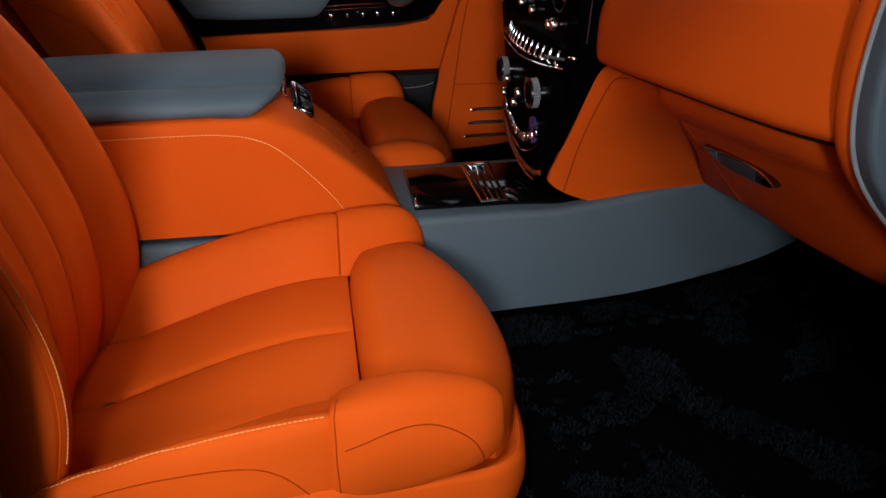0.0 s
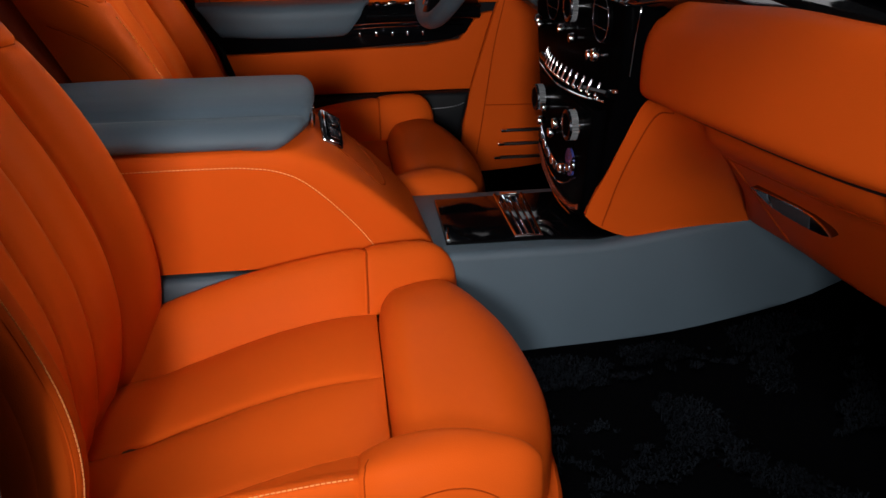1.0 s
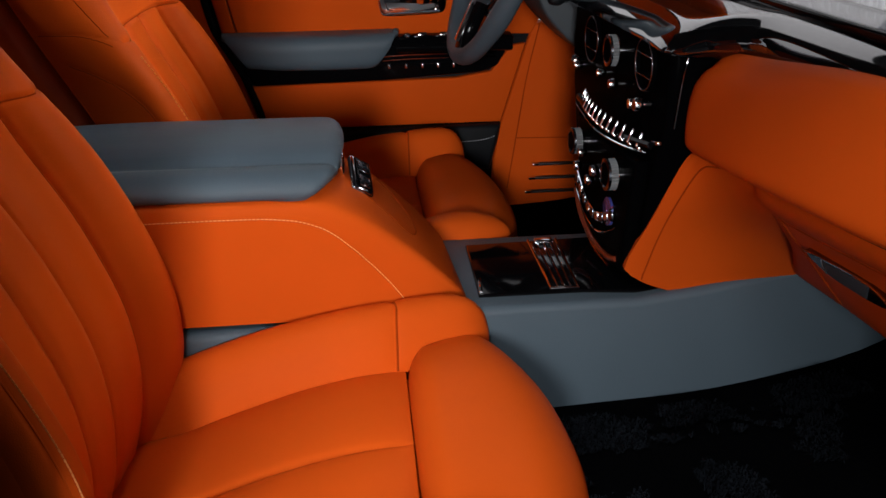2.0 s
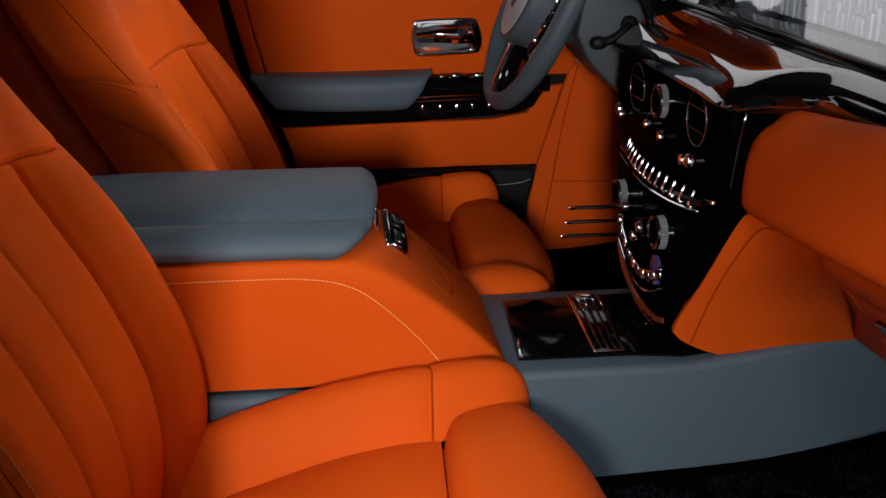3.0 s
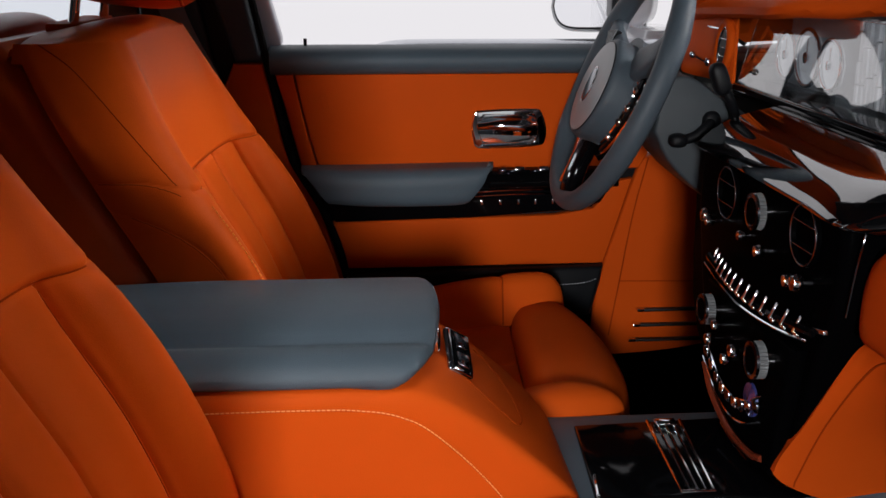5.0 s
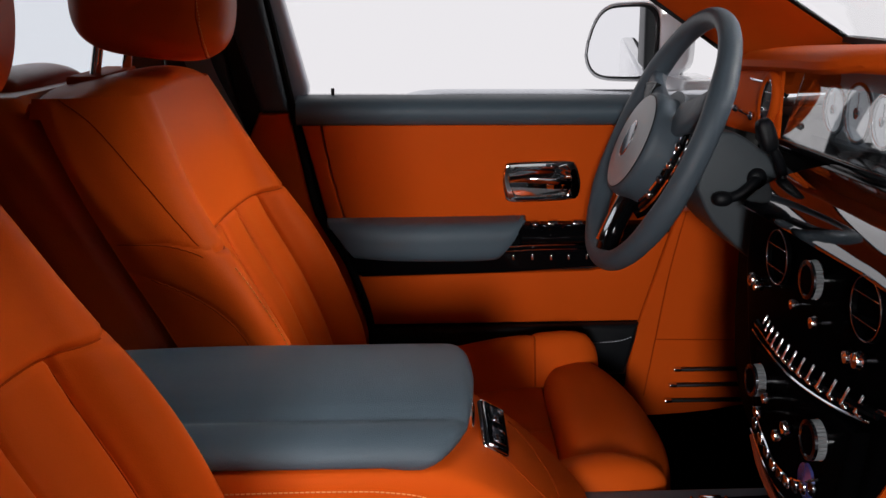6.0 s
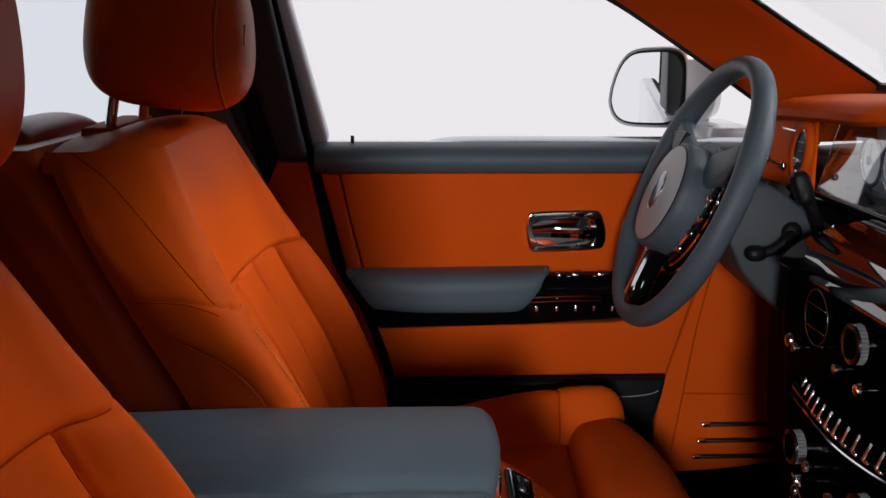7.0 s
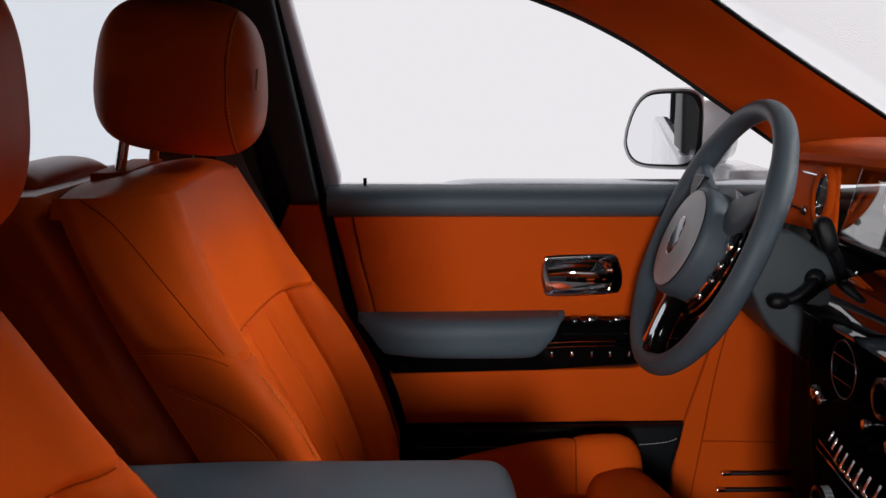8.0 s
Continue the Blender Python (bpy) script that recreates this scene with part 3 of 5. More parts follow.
    if side_seams:
        def flank_line(pairs):
            line = cling(whole, [P(back_x(z) - d, -0.262, z) for d, z in pairs], 0.0, (0, -1, 0), 90)
            part("seam", tube(line, 0.0008, 6), SEAM, seat)
        flank_line([(d, yoke_z(0.26, d)) for d in (0.014, 0.026, 0.045, 0.07, 0.09, 0.115)])
        flank_line([(yoke_d(z), z) for z in (0.613, 0.625, 0.64, 0.67, 0.70, 0.73, 0.76, 0.785)])
        flank_line([(side_d(z), z) for z in (0.26, 0.34, 0.42, 0.47, 0.50, 0.53, 0.55, 0.568)])
    # shell at the back
    side = [(back_x(z) - 0.127, z) for z in (0.17, 0.3, 0.45, 0.6, 0.72)] + [(-0.731, 0.772), (-0.745, 0.785), (-0.80, 0.784), (-0.85, 0.774), (-0.878, 0.745)] + [(back_x(z) - 0.27, z) for z in (0.6, 0.45, 0.3, 0.17)]
    body = slab(side, "y", -0.258, 0.258, 0.028, 5)
    part("seat_shell", ([P(*v) for v in body[0]], body[1]), SHEENORANGE, seat)
    part("shell_handle", loft([[P(x, w, 0.774 + l * math.sqrt(max(0, 1 - (w / 0.17) ** 4))) for w in [0.17 * k / 6 for k in range(-6, 7)]] for x, l in ((-0.768, 0.0), (-0.776, 0.020), (-0.80, 0.034), (-0.835, 0.034), (-0.86, 0.020), (-0.868, 0.0))], 40, 20), SHEENORANGE, seat)
    # piping and stitching
    for s in (1,) if side_seams else (1, -1):
        part("piping", tube(cling(whole, [P(back_x(z) - 0.0025, s * 0.2435, z) for z in (0.18, 0.25, 0.32, 0.4, 0.5, 0.584)], 0.0, (1, 0, 0)), 0.0011, 8), ORANGE_FINE, seat)
    # headrest
    tilt = pose(0, 0, 0, 0, 4, 3)
    hub = Vector(P(-0.616 + hx, 0, 0.922))
    rest = pillow((0, 0, 0), (0.108, 0.134, 0.100), (3.7, 3.2), 100, 64)
    shaped = []
    for v in rest[0]:
        up = v.z / 0.102
        shaped.append(hub + tilt @ Vector((v.x * (1 - 0.10 * max(0, up + 0.25) ** 1.5) - 0.002 * up, v.y * (1 - 0.06 * max(0, up)), v.z - 0.05 * v.x * (up < 0) * -up)))
    rest = (shaped, rest[1])
    part("headrest", rest, ORANGE, seat)
    loop = [hub + tilt @ Vector((0.086, 0.16 * math.cos(t), 0.12 * math.sin(t))) for t in [2 * math.pi * i / 40 for i in range(41)]]
    part("headrest_seam", tube(cling(rest, loop, 0.0, (0, 0, 1), 120), 0.0010, 6), SEAM, seat)
    loop = [hub + tilt @ Vector((0.091, 0.16 * math.cos(t), 0.12 * math.sin(t))) for t in [math.pi * (0.62 + 0.76 * i / 30) for i in range(31)]]
    part("stitching", stitches(cling(rest, loop, 0.0006, (0, -1, 0), 60), 0.005, 0.0036, 0.0008), THREAD, seat, "pale orange thread")
    part("emblem", block(hub + tilt @ Vector((0.1025, -0.088, 0.004)), (0.003, 0.009, 0.026), 0.0008, 2, tilt), EMBLEM, seat, "pale embroidered mark")
    for w in (-0.07, 0.09):
        part("headrest_post", tube([P(-0.700, w, 0.78), P(-0.692, w, 0.83), P(-0.682, w, 0.88)], 0.0075, 14, n=8), CHROME, seat, "chrome post")
    part("post_plate", slab([(x + dx, yc + w) for x, w in ((-0.748, -0.10), (-0.703, -0.10), (-0.703, 0.10), (-0.748, 0.10))], "z", 0.790, 0.802, 0.003), ORANGE_FINE, seat)
    return seat


front_seat(0.0, -0.435, "orange leather passenger seat with soft bolsters and pale stitching", 0.030)
front_seat(0.098, 0.338, "orange leather driver seat with fluted back and headrest", -0.009, stitch=-0.231, side_seams=True, cushion=(0.008, 0.034, 0.90, 0.84))

# ---- centre console ----
console = thing("centre_console", "slate and orange leather centre console with lacquered lid", "console", at=(0.0, MID, 0.1))
part("console_body", slab([(-0.45, 0.09), (-0.45, 0.252), (-0.2, 0.256), (0.0, 0.268), (0.27, 0.268), (0.34, 0.276), (0.48, 0.298), (0.60, 0.31), (0.80, 0.31), (0.80, 0.08), (0.2, 0.08)], "y", -0.192, 0.092, 0.012, 4), SLATE, console, "slate grey leather")
top = ((-0.50, 0.437), (-0.30, 0.438), (-0.20, 0.437), (-0.15, 0.425), (-0.105, 0.400), (-0.06, 0.366), (-0.015, 0.325), (0.018, 0.288), (0.030, 0.266))
near = (-0.186, -0.186, -0.186, -0.186, -0.185, -0.184, -0.179, -0.168, -0.158)
far = (0.082, 0.082, 0.082, 0.082, 0.081, 0.080, 0.076, 0.070, 0.064)
def across(f, lift):
    return [(x, n + (r - n) * f, 0.262 + (z - 0.262) * lift) for (x, z), n, r in zip(top, near, far)]
base_skin = loft([across(0, 0), across(-0.004, 0.5), across(0.0, 0.9), across(0.06, 1.0), across(0.25, 1.07), across(0.5, 1.10), across(0.75, 1.09), across(0.94, 1.02), across(1.0, 0.9), across(1.0, 0.0)], 90, 80)
part("armrest_base", base_skin, ORANGE, console, "orange leather")
line = cling(base_skin, [(-0.46, -0.20, 0.413), (-0.30, -0.20, 0.414), (-0.225, -0.20, 0.411), (-0.174, -0.20, 0.397), (-0.135, -0.20, 0.368), (-0.088, -0.20, 0.319), (-0.054, -0.19, 0.274)], 0.0007, (0, -1, 0))
part("stitching", stitches(line, 0.0056, 0.0042, 0.0009), THREAD, console, "pale orange thread")
line = cling(base_skin, [(-0.102, -0.108, 0.415), (-0.086, -0.118, 0.395), (-0.066, -0.128, 0.376), (-0.050, -0.130, 0.362), (-0.041, -0.118, 0.355), (-0.037, -0.09, 0.353), (-0.042, -0.05, 0.36), (-0.06, 0.0, 0.377), (-0.085, 0.03, 0.39)], 0.0, (0.5, 0, 1))
part("armrest_seam", tube(line, 0.0012, 6), SEAM, console)
lid_rails = []
for y, z, x1 in ((-0.150, 0.434, -0.268), (-0.178, 0.435, -0.250), (-0.1875, 0.4385, -0.220), (-0.190, 0.445, -0.199), (-0.1885, 0.452, -0.186), (-0.183, 0.4595, -0.177), (-0.174, 0.4655, -0.169), (-0.163, 0.4695, -0.162), (-0.150, 0.4712, -0.157), (-0.141, 0.4700, -0.154),
                 (-0.134, 0.4690, -0.152), (-0.125, 0.4740, -0.150), (-0.110, 0.4812, -0.147), (-0.08, 0.4885, -0.142), (-0.03, 0.4925, -0.138), (0.05, 0.487, -0.140), (0.085, 0.476, -0.150), (0.094, 0.455, -0.165), (0.085, 0.436, -0.20)):
    drop = (z - 0.434)
    x1 += 0.006
    lid_rails.append([(-0.64, y, z - 0.006), (-0.45, y, z), (-0.30, y, z), (x1 - 0.035, y, z), (x1 - 0.008, y, z - drop * 0.06), (x1, y, z - drop * 0.30), (x1 - 0.20 * drop, y * 0.99, z - drop * 0.62), (x1 - 0.004 - 0.55 * drop, y * 0.98, z - drop * 0.95)])
part("armrest_lid", loft(lid_rails, 90, 150), SLATE, console, "slate grey leather lid")
part("latch", pillow((-0.1400, -0.088, 0.456), (0.005, 0.014, 0.018), (3, 3), 20, 12), CHROME, console, "chrome release button")
slope = pose(0, 0, 0, 20, 0, 0) @ pose(0, 0, 0, 0, 34, 0)
spot = Vector((-0.113, -0.072, 0.4285))
part("switch_plate", block(spot, (0.036, 0.078, 0.012), 0.005, 3, slope), CHROME, console, "chrome switch frame")
part("switch", block(spot + slope @ Vector((0.002, 0.001, 0.0035)), (0.029, 0.068, 0.008), 0.003, 3, slope), PIANO, console, "black rocker switch")
for k in (-0.017, 0.016):
    part("switch_key", block(spot + slope @ Vector((0.002, k, 0.006)), (0.019, 0.024, 0.006), 0.002, 2, slope), DARKCHROME, console)
part("lacquer_lid", slab([(0.046, -0.154), (0.20, -0.156), (0.275, -0.168), (0.33, -0.168), (0.33, 0.060), (0.060, 0.046)], "z", 0.262, 0.2725, 0.003), PIANO, console, "piano black lid")
part("lid_trim", tube([(0.050, -0.150, 0.2735), (0.053, -0.125, 0.2745), (0.057, -0.10, 0.2735)], 0.0028, 8, n=16), CHROME, console, "chrome edge")
for k in range(5):
    a = k / 4
    part("lid_bar", tube([(0.163 + 0.046 * a, 0.050, 0.2735), (0.154 + 0.039 * a, -0.145, 0.2735)], 0.0016 if k in (1, 3) else 0.0023, 8, n=6), CHROME, console, "chrome bar")
part("lid_catch", block((0.186, 0.040, 0.275), (0.030, 0.018, 0.006), 0.002), CHROME, console, "chrome catch")
part("lid_cap", block((0.173, -0.147, 0.2735), (0.044, 0.005, 0.004), 0.0015), CHROME, console)

# ---- dashboard ----
dash = thing("dashboard", "orange leather and piano black dashboard with chrome controls", "dashboard", at=(0.5, MID, 0.1))
# upper padded panel ahead of the passenger
def sweep_back(y):
    u = max(0, (y + 0.26) / -0.5)
    return 0.045 * u ** 2 + 0.028 * u ** 8


def panel_low(y):
    u = max(0, (y + 0.26) / -0.5)
    return 0.511 + 0.028 * u - 0.014 * u ** 3


rails = []
for y in (-0.262, -0.30, -0.42, -0.56, -0.66, -0.73, -0.785):
    k = 0.016 if y == -0.262 else (0.002 if y == -0.30 else 0.0)
    c, top = sweep_back(y), 0.630 + 0.030 * ease((y + 0.26) / -0.36)
    rails.append([(0.296 + c, y - k * 0.4, panel_low(y)), (0.288 + c, y - k * 0.3, panel_low(y) + 0.008), (0.290 + c, y, 0.56), (0.298 + c, y, 0.606 - k), (0.309 + c, y - k, top - 0.012 - k), (0.327 + c, y - k, top + 0.006 - k)])
part("upper_panel", loft(rails[::-1], 40, 60, bulge=0.008, sharp=10, back=0.05, sides=(0, 1)), ORANGE_FINE, dash)
# lower part: footwell flank, then the glove box
rails = [[(0.250, -0.178, 0.310), (0.256, -0.182, 0.335), (0.273, -0.205, 0.39), (0.300, -0.24, 0.485), (0.318, -0.255, 0.505)],
         [(0.262, -0.178, 0.298), (0.270, -0.182, 0.32), (0.287, -0.208, 0.39), (0.309, -0.252, 0.487), (0.321, -0.272, 0.507)],
         [(0.288, -0.177, 0.2835), (0.292, -0.1815, 0.31), (0.301, -0.21, 0.39), (0.315, -0.265, 0.486), (0.325, -0.288, 0.505)],
         [(0.316, -0.177, 0.2735), (0.316, -0.182, 0.30), (0.312, -0.212, 0.39), (0.320, -0.275, 0.485), (0.328, -0.30, 0.502)],
         [(0.39, -0.176, 0.25), (0.385, -0.186, 0.30), (0.366, -0.232, 0.385), (0.335, -0.33, 0.478), (0.332, -0.35, 0.498)],
         [(0.52, -0.176, 0.26), (0.51, -0.195, 0.30), (0.43, -0.29, 0.39), (0.346, -0.40, 0.468), (0.334, -0.41, 0.494)]]
flank = loft(rails[::-1], 40, 40, bulge=0.002, sharp=10, back=0.02)
part("console_flank", flank, ORANGE_FINE, dash)
part("flank_seam", tube(cling(flank, [(0.275, -0.19, 0.29), (0.293, -0.215, 0.39), (0.312, -0.26, 0.475), (0.325, -0.30, 0.492)], 0.0, (-1, -1, 0)), 0.0012, 6), SEAM, dash)
rails = [[(0.500, -0.19, 0.296), (0.470, -0.24, 0.335), (0.425, -0.31, 0.39), (0.375, -0.36, 0.445), (0.344, -0.375, 0.476), (0.334, -0.375, 0.498)]]
for y in (-0.40, -0.47, -0.55, -0.65, -0.72, -0.785):
    c, up = sweep_back(y), panel_low(y) - 0.511
    rails.append([(0.50 + c, y + 0.05 if y == -0.40 else y, 0.308), (0.470 + c, y + 0.02 if y == -0.40 else y, 0.335), (0.420 + c, y, 0.39 + up * 0.5), (0.368 + c, y, 0.445 + up), (0.334 + c, y, 0.474 + up), (0.324 + c, y, 0.496 + up)])
glove = loft(rails[::-1], 50, 40, bulge=0.006, sharp=10, back=0.03)
part("glove_box", glove, ORANGE_FINE, dash)
line = cling(glove, [(0.470, -0.375, 0.331), (0.42, -0.385, 0.395), (0.362, -0.400, 0.455), (0.358, -0.42, 0.460), (0.362, -0.55, 0.466), (0.385, -0.74, 0.472)], 0.0, (-1, 0, -0.5))
part("glove_seam", tube(line, 0.0014, 6), SEAM, dash)
def on_glove(mesh):
    """Laid on the sloping glove box: (height, along towards the door, up the slope)."""
    out, along, up = Vector((-0.95, -0.12, -0.28)), Vector((0.13, -0.99, 0.0)), Vector((-0.28, -0.04, 0.96))
    return [Vector((0.394, -0.508, 0.425)) + out * h + along * a + up * b for h, a, b in mesh[0]], mesh[1]


blade = [(-0.077, 0.006), (-0.043, 0.0085), (0.014, 0.011), (0.046, 0.0095), (0.066, 0.003), (0.077, -0.006), (0.060, -0.0105), (0.033, -0.0120), (-0.015, -0.0115), (-0.042, -0.0085), (-0.064, -0.002)]
handle = part("glove_handle", on_glove(slab(blade, "x", -0.006, 0.005, 0.002, 3)), DARKCHROME, dash, "chrome glove box handle")
part("handle_inset", on_glove(slab([(-0.038, 0.0065), (0.014, 0.009), (0.042, 0.0078), (0.036, -0.0095), (-0.012, -0.0095), (-0.034, -0.0065)], "x", 0.003, 0.0062, 0.001, 2)), DARKSLATE, handle, "dark slate inset")
part("handle_edge", on_glove(tube([(0.005, a, b) for a, b in blade[:6]], 0.0011, 8, n=40)), CHROME, handle, "bright chrome edge")
part("handle_band", on_glove(tube([(0.0055, -0.042, 0.0085), (0.0058, -0.040, 0.0), (0.005, -0.036, -0.0085)], 0.0013, 8, n=12)), CHROME, handle, "bright chrome band")
# Black strip painting the shade under the upper panel's lower edge.
gap = [[(0.309 + sweep_back(y), y, panel_low(y) + d) for d in (-0.012, 0.0, 0.02)] for y in (-0.775, -0.7, -0.6, -0.45, -0.33, -0.27)]
part("gap_shade", loft(gap, 8, 40, back=0.02), SOFTBLACK, dash)
# rolled end beside the door
edge = [(0.366, 0.69), (0.356, 0.655), (0.348, 0.61), (0.345, 0.57), (0.348, 0.535), (0.358, 0.505), (0.380, 0.472), (0.42, 0.43), (0.48, 0.375), (0.54, 0.33)]
rolls = []
for y, o in ((-0.748, 0.045), (-0.757, 0.016), (-0.766, 0.005), (-0.776, 0.0), (-0.787, 0.001), (-0.796, 0.008), (-0.799, 0.03)):
    rolls.append([(x + o, y, z + 0.004) for x, z in edge])
part("end_roll", loft(rolls, 60, 24, back=0.004), ORANGE_FINE, dash)
part("end_panel", slab([(x + 0.004, z) for x, z in edge] + [(0.72, 0.33), (0.72, 0.70)], "y", -0.830, -0.797, 0.008, 4), SLATE, dash, "slate leather end panel")
part("end_piping", tube([(x + 0.003, -0.803, z) for x, z in edge], 0.0026, 8, n=60), PIPING, dash, "pale piping")
# lacquered shelf that runs across under the gallery glass
shelf = []
for y in (-0.79, -0.55, -0.36, -0.30, -0.262, -0.15, 0.0, 0.10, 0.16, 0.20):
    c = 0.04 * max(0, (y + 0.26) / -0.5) ** 2
    k = 1.0 if y > -0.27 else (0.4 if y > -0.32 else 0.0)
    lip = [(0.345 + c, 0.632), (0.331 + c, 0.645), (0.337 + c, 0.668), (0.358 + c, 0.684), (0.376 + c, 0.689), (0.40 + c, 0.691)]
    over = [(0.29, 0.622), (0.259, 0.628), (0.264, 0.643), (0.298, 0.667), (0.350, 0.683), (0.40, 0.690)]
    shelf.append([(a * (1 - k) + p * k, y, z * (1 - k) + q * k) for (a, z), (p, q) in zip(lip, over)])
part("lacquer_shelf", loft(shelf, 40, 80, back=0.012), LACQUER, dash, "piano black shelf")
part("shelf_trim", tube([(0.376 + 0.04 * max(0, (y + 0.26) / -0.5) ** 2, y, 0.6925) for y in (-0.79, -0.5, -0.26, 0.0, 0.40)], 0.0022, 8, n=50), CHROME, dash, "chrome strip")
# centre stack
stack = [(-0.150, 0.276), (-0.178, 0.30), (-0.205, 0.40), (-0.238, 0.49), (-0.258, 0.53), (-0.262, 0.62), (-0.250, 0.648), (0.19, 0.648), (0.20, 0.55), (0.17, 0.45), (0.12, 0.33), (0.06, 0.276)]
part("fascia", slab(stack, "x", 0.264, 0.50, 0.012, 4), DULLPIANO, dash, "piano black centre stack")
part("stack_edge", tube([(0.272, -0.266, 0.535), (0.276, -0.272, 0.60), (0.286, -0.268, 0.645)], 0.0010, 6, n=20), DARKCHROME, dash, "thin chrome edge")
part("lower_binnacle", slab([(-0.165, 0.30), (-0.190, 0.40), (-0.205, 0.475), (0.09, 0.475), (0.075, 0.38), (0.0, 0.315), (-0.1, 0.29)], "x", 0.246, 0.27, 0.010, 4), DULLPIANO, dash)
back = (-1, 0, 0)


def air_vent(y, z):
    v = part("air_vent", turned([(0.0, -0.004), (0.029, -0.004), (0.032, 0.004), (0.035, 0.004), (0.036, 0.0)], (0.262, y, z), back), DULLPIANO, dash, "round air vent")
    part("vent_ring", ring((0.257, y, z), back, 0.034, 0.0013), DARKCHROME, v, "dark chrome ring")
    for k in (-0.014, 0.014):
        h = math.sqrt(0.032 ** 2 - k * k)
        part("louvre", block((0.259, y, z + k), (0.008, 2 * h, 0.0016), 0.0006, 2), DARKCHROME, v)


air_vent(-0.178, 0.600)
air_vent(0.068, 0.592)


def knob(name, y, z, r, depth, x=0.246):
    k = part(name, turned([(r * 0.82, -0.002), (r * 0.82, depth * 0.25), (r, depth * 0.3), (r, depth * 0.4)], (x, y, z), back), CHROME, dash, "chrome rotary knob")
    n, verts, faces = 60, [], []
    for i in range(n):
        t = 2 * math.pi * i / n
        rr = r * (0.97 if i % 2 else 0.91)
        for h in (depth * 0.4, depth * 0.85):
            verts.append((x - h, y + rr * math.cos(t), z + rr * math.sin(t)))
    for i in range(n):
        j = (i + 1) % n
        faces.append((2 * i, 2 * i + 1, 2 * j + 1, 2 * j))
    part("grip", (verts, faces), RIBBED, k, "ribbed grey grip")
    part("knob_cap", turned([(r, depth * 0.85), (r * 0.98, depth), (r * 0.78, depth * 1.04), (r * 0.74, depth * 0.98), (0.0, depth * 0.98)], (x, y, z), back), DARKCHROME, k)
    part("knob_face", turned([(r * 0.72, depth * 0.985), (0.0, depth * 0.99)], (x, y, z), back), DULLPIANO, k)


knob("clock_knob", -0.056, 0.597, 0.023, 0.018, 0.262)
knob("heater_knob", -0.143, 0.440, 0.023, 0.022)
knob("heater_knob", 0.038, 0.440, 0.021, 0.022)


def pull(y, z, r=0.009, x=0.262):
    p = part("organ_stop", turned([(r * 0.4, 0), (r * 0.35, 0.010), (r * 0.9, 0.013), (r, 0.018), (r * 0.8, 0.023), (0, 0.025)], (x, y, z), back, 20), CHROME, dash, "chrome organ-stop pull")
    return p


for y, z, r in ((-0.200, 0.552, 0.010), (-0.178, 0.548, 0.008), (0.108, 0.552, 0.010), (0.090, 0.548, 0.007), (-0.088, 0.556, 0.008), (-0.030, 0.560, 0.007), (-0.052, 0.405, 0.008), (-0.010, 0.435, 0.007), (-0.075, 0.425, 0.009), (0.012, 0.408, 0.008)):
    pull(y, z, r, 0.262 if z > 0.5 else 0.246)
# the row of toggles
part("toggle_rail", tube([(0.250, 0.095, 0.497), (0.242, 0.0, 0.494), (0.240, -0.07, 0.493), (0.246, -0.15, 0.496), (0.258, -0.225, 0.503)], 0.0055, 8, n=40), PIANO, dash)
for i in range(13):
    a = i / 12
    y = 0.078 - 0.275 * a
    x = 0.240 + 0.016 * (2 * a - 1) ** 2
    part("toggle", block((x - 0.004, y, 0.503), (0.004, 0.0046, 0.021), 0.0012, 2, pose(0, 0, 0, 0, 25, 0)), CHROME, dash)
    part("toggle_foot", block((x - 0.006, y - 0.003, 0.4935), (0.005, 0.0125, 0.0042), 0.0012, 2), CHROME, dash)
part("toggle_lip", tube([(0.246, 0.100, 0.486), (0.238, 0.0, 0.482), (0.236, -0.07, 0.481), (0.243, -0.15, 0.484), (0.256, -0.215, 0.49)], 0.0016, 6, n=40), CHROME, dash)
part("toggle_tab", block((0.262, -0.232, 0.508), (0.006, 0.030, 0.006), 0.002, 2, pose(0, 0, 0, -12, 0, 0)), CHROME, dash)
# the arc of buttons and the veneer edge below it
for i in range(9):
    a = i / 8
    y, z = 0.058 - 0.185 * a, 0.372 - 0.026 * math.sin(math.pi * a)
    part("button", block((0.2435, y, z), (0.008, 0.016, 0.014), 0.003, 2), CHROME if i % 2 else DARKCHROME, dash)
part("button_rim", tube([(0.243, 0.068 - 0.21 * a, 0.392 - 0.040 * math.sin(math.pi * a)) for a in (0, 0.25, 0.5, 0.75, 1)], 0.0018, 6, n=30), CHROME, dash)
part("button_rim", tube([(0.243, 0.070 - 0.215 * a, 0.360 - 0.036 * math.sin(math.pi * a)) for a in (0, 0.25, 0.5, 0.75, 1)], 0.0014, 6, n=30), CHROME, dash)
part("dial_glass", turned([(0.022, 0.0), (0.021, 0.004), (0.0, 0.006)], (0.247, -0.105, 0.372), back), material("blue_tinted_dial", (0.05, 0.06, 0.22), 0.15, coat=1.0), dash, "blue-tinted dial")
part("veneer_edge", tube([(0.244, 0.066, 0.352), (0.241, 0.02, 0.325), (0.240, -0.05, 0.308), (0.242, -0.12, 0.308), (0.246, -0.150, 0.315)], 0.0045, 8, n=30), WOOD, dash, "red-brown veneer edge")
part("veneer_chrome", tube([(0.250, 0.00, 0.292), (0.249, -0.05, 0.287), (0.250, -0.10, 0.287)], 0.0022, 8, n=20), CHROME, dash)
# gallery: glazed instrument panel under a padded brow
part("gallery_back", block((0.475, -0.19, 0.755), (0.03, 1.16, 0.16), 0.01), DIALFACE, dash, "grey instrument panel")
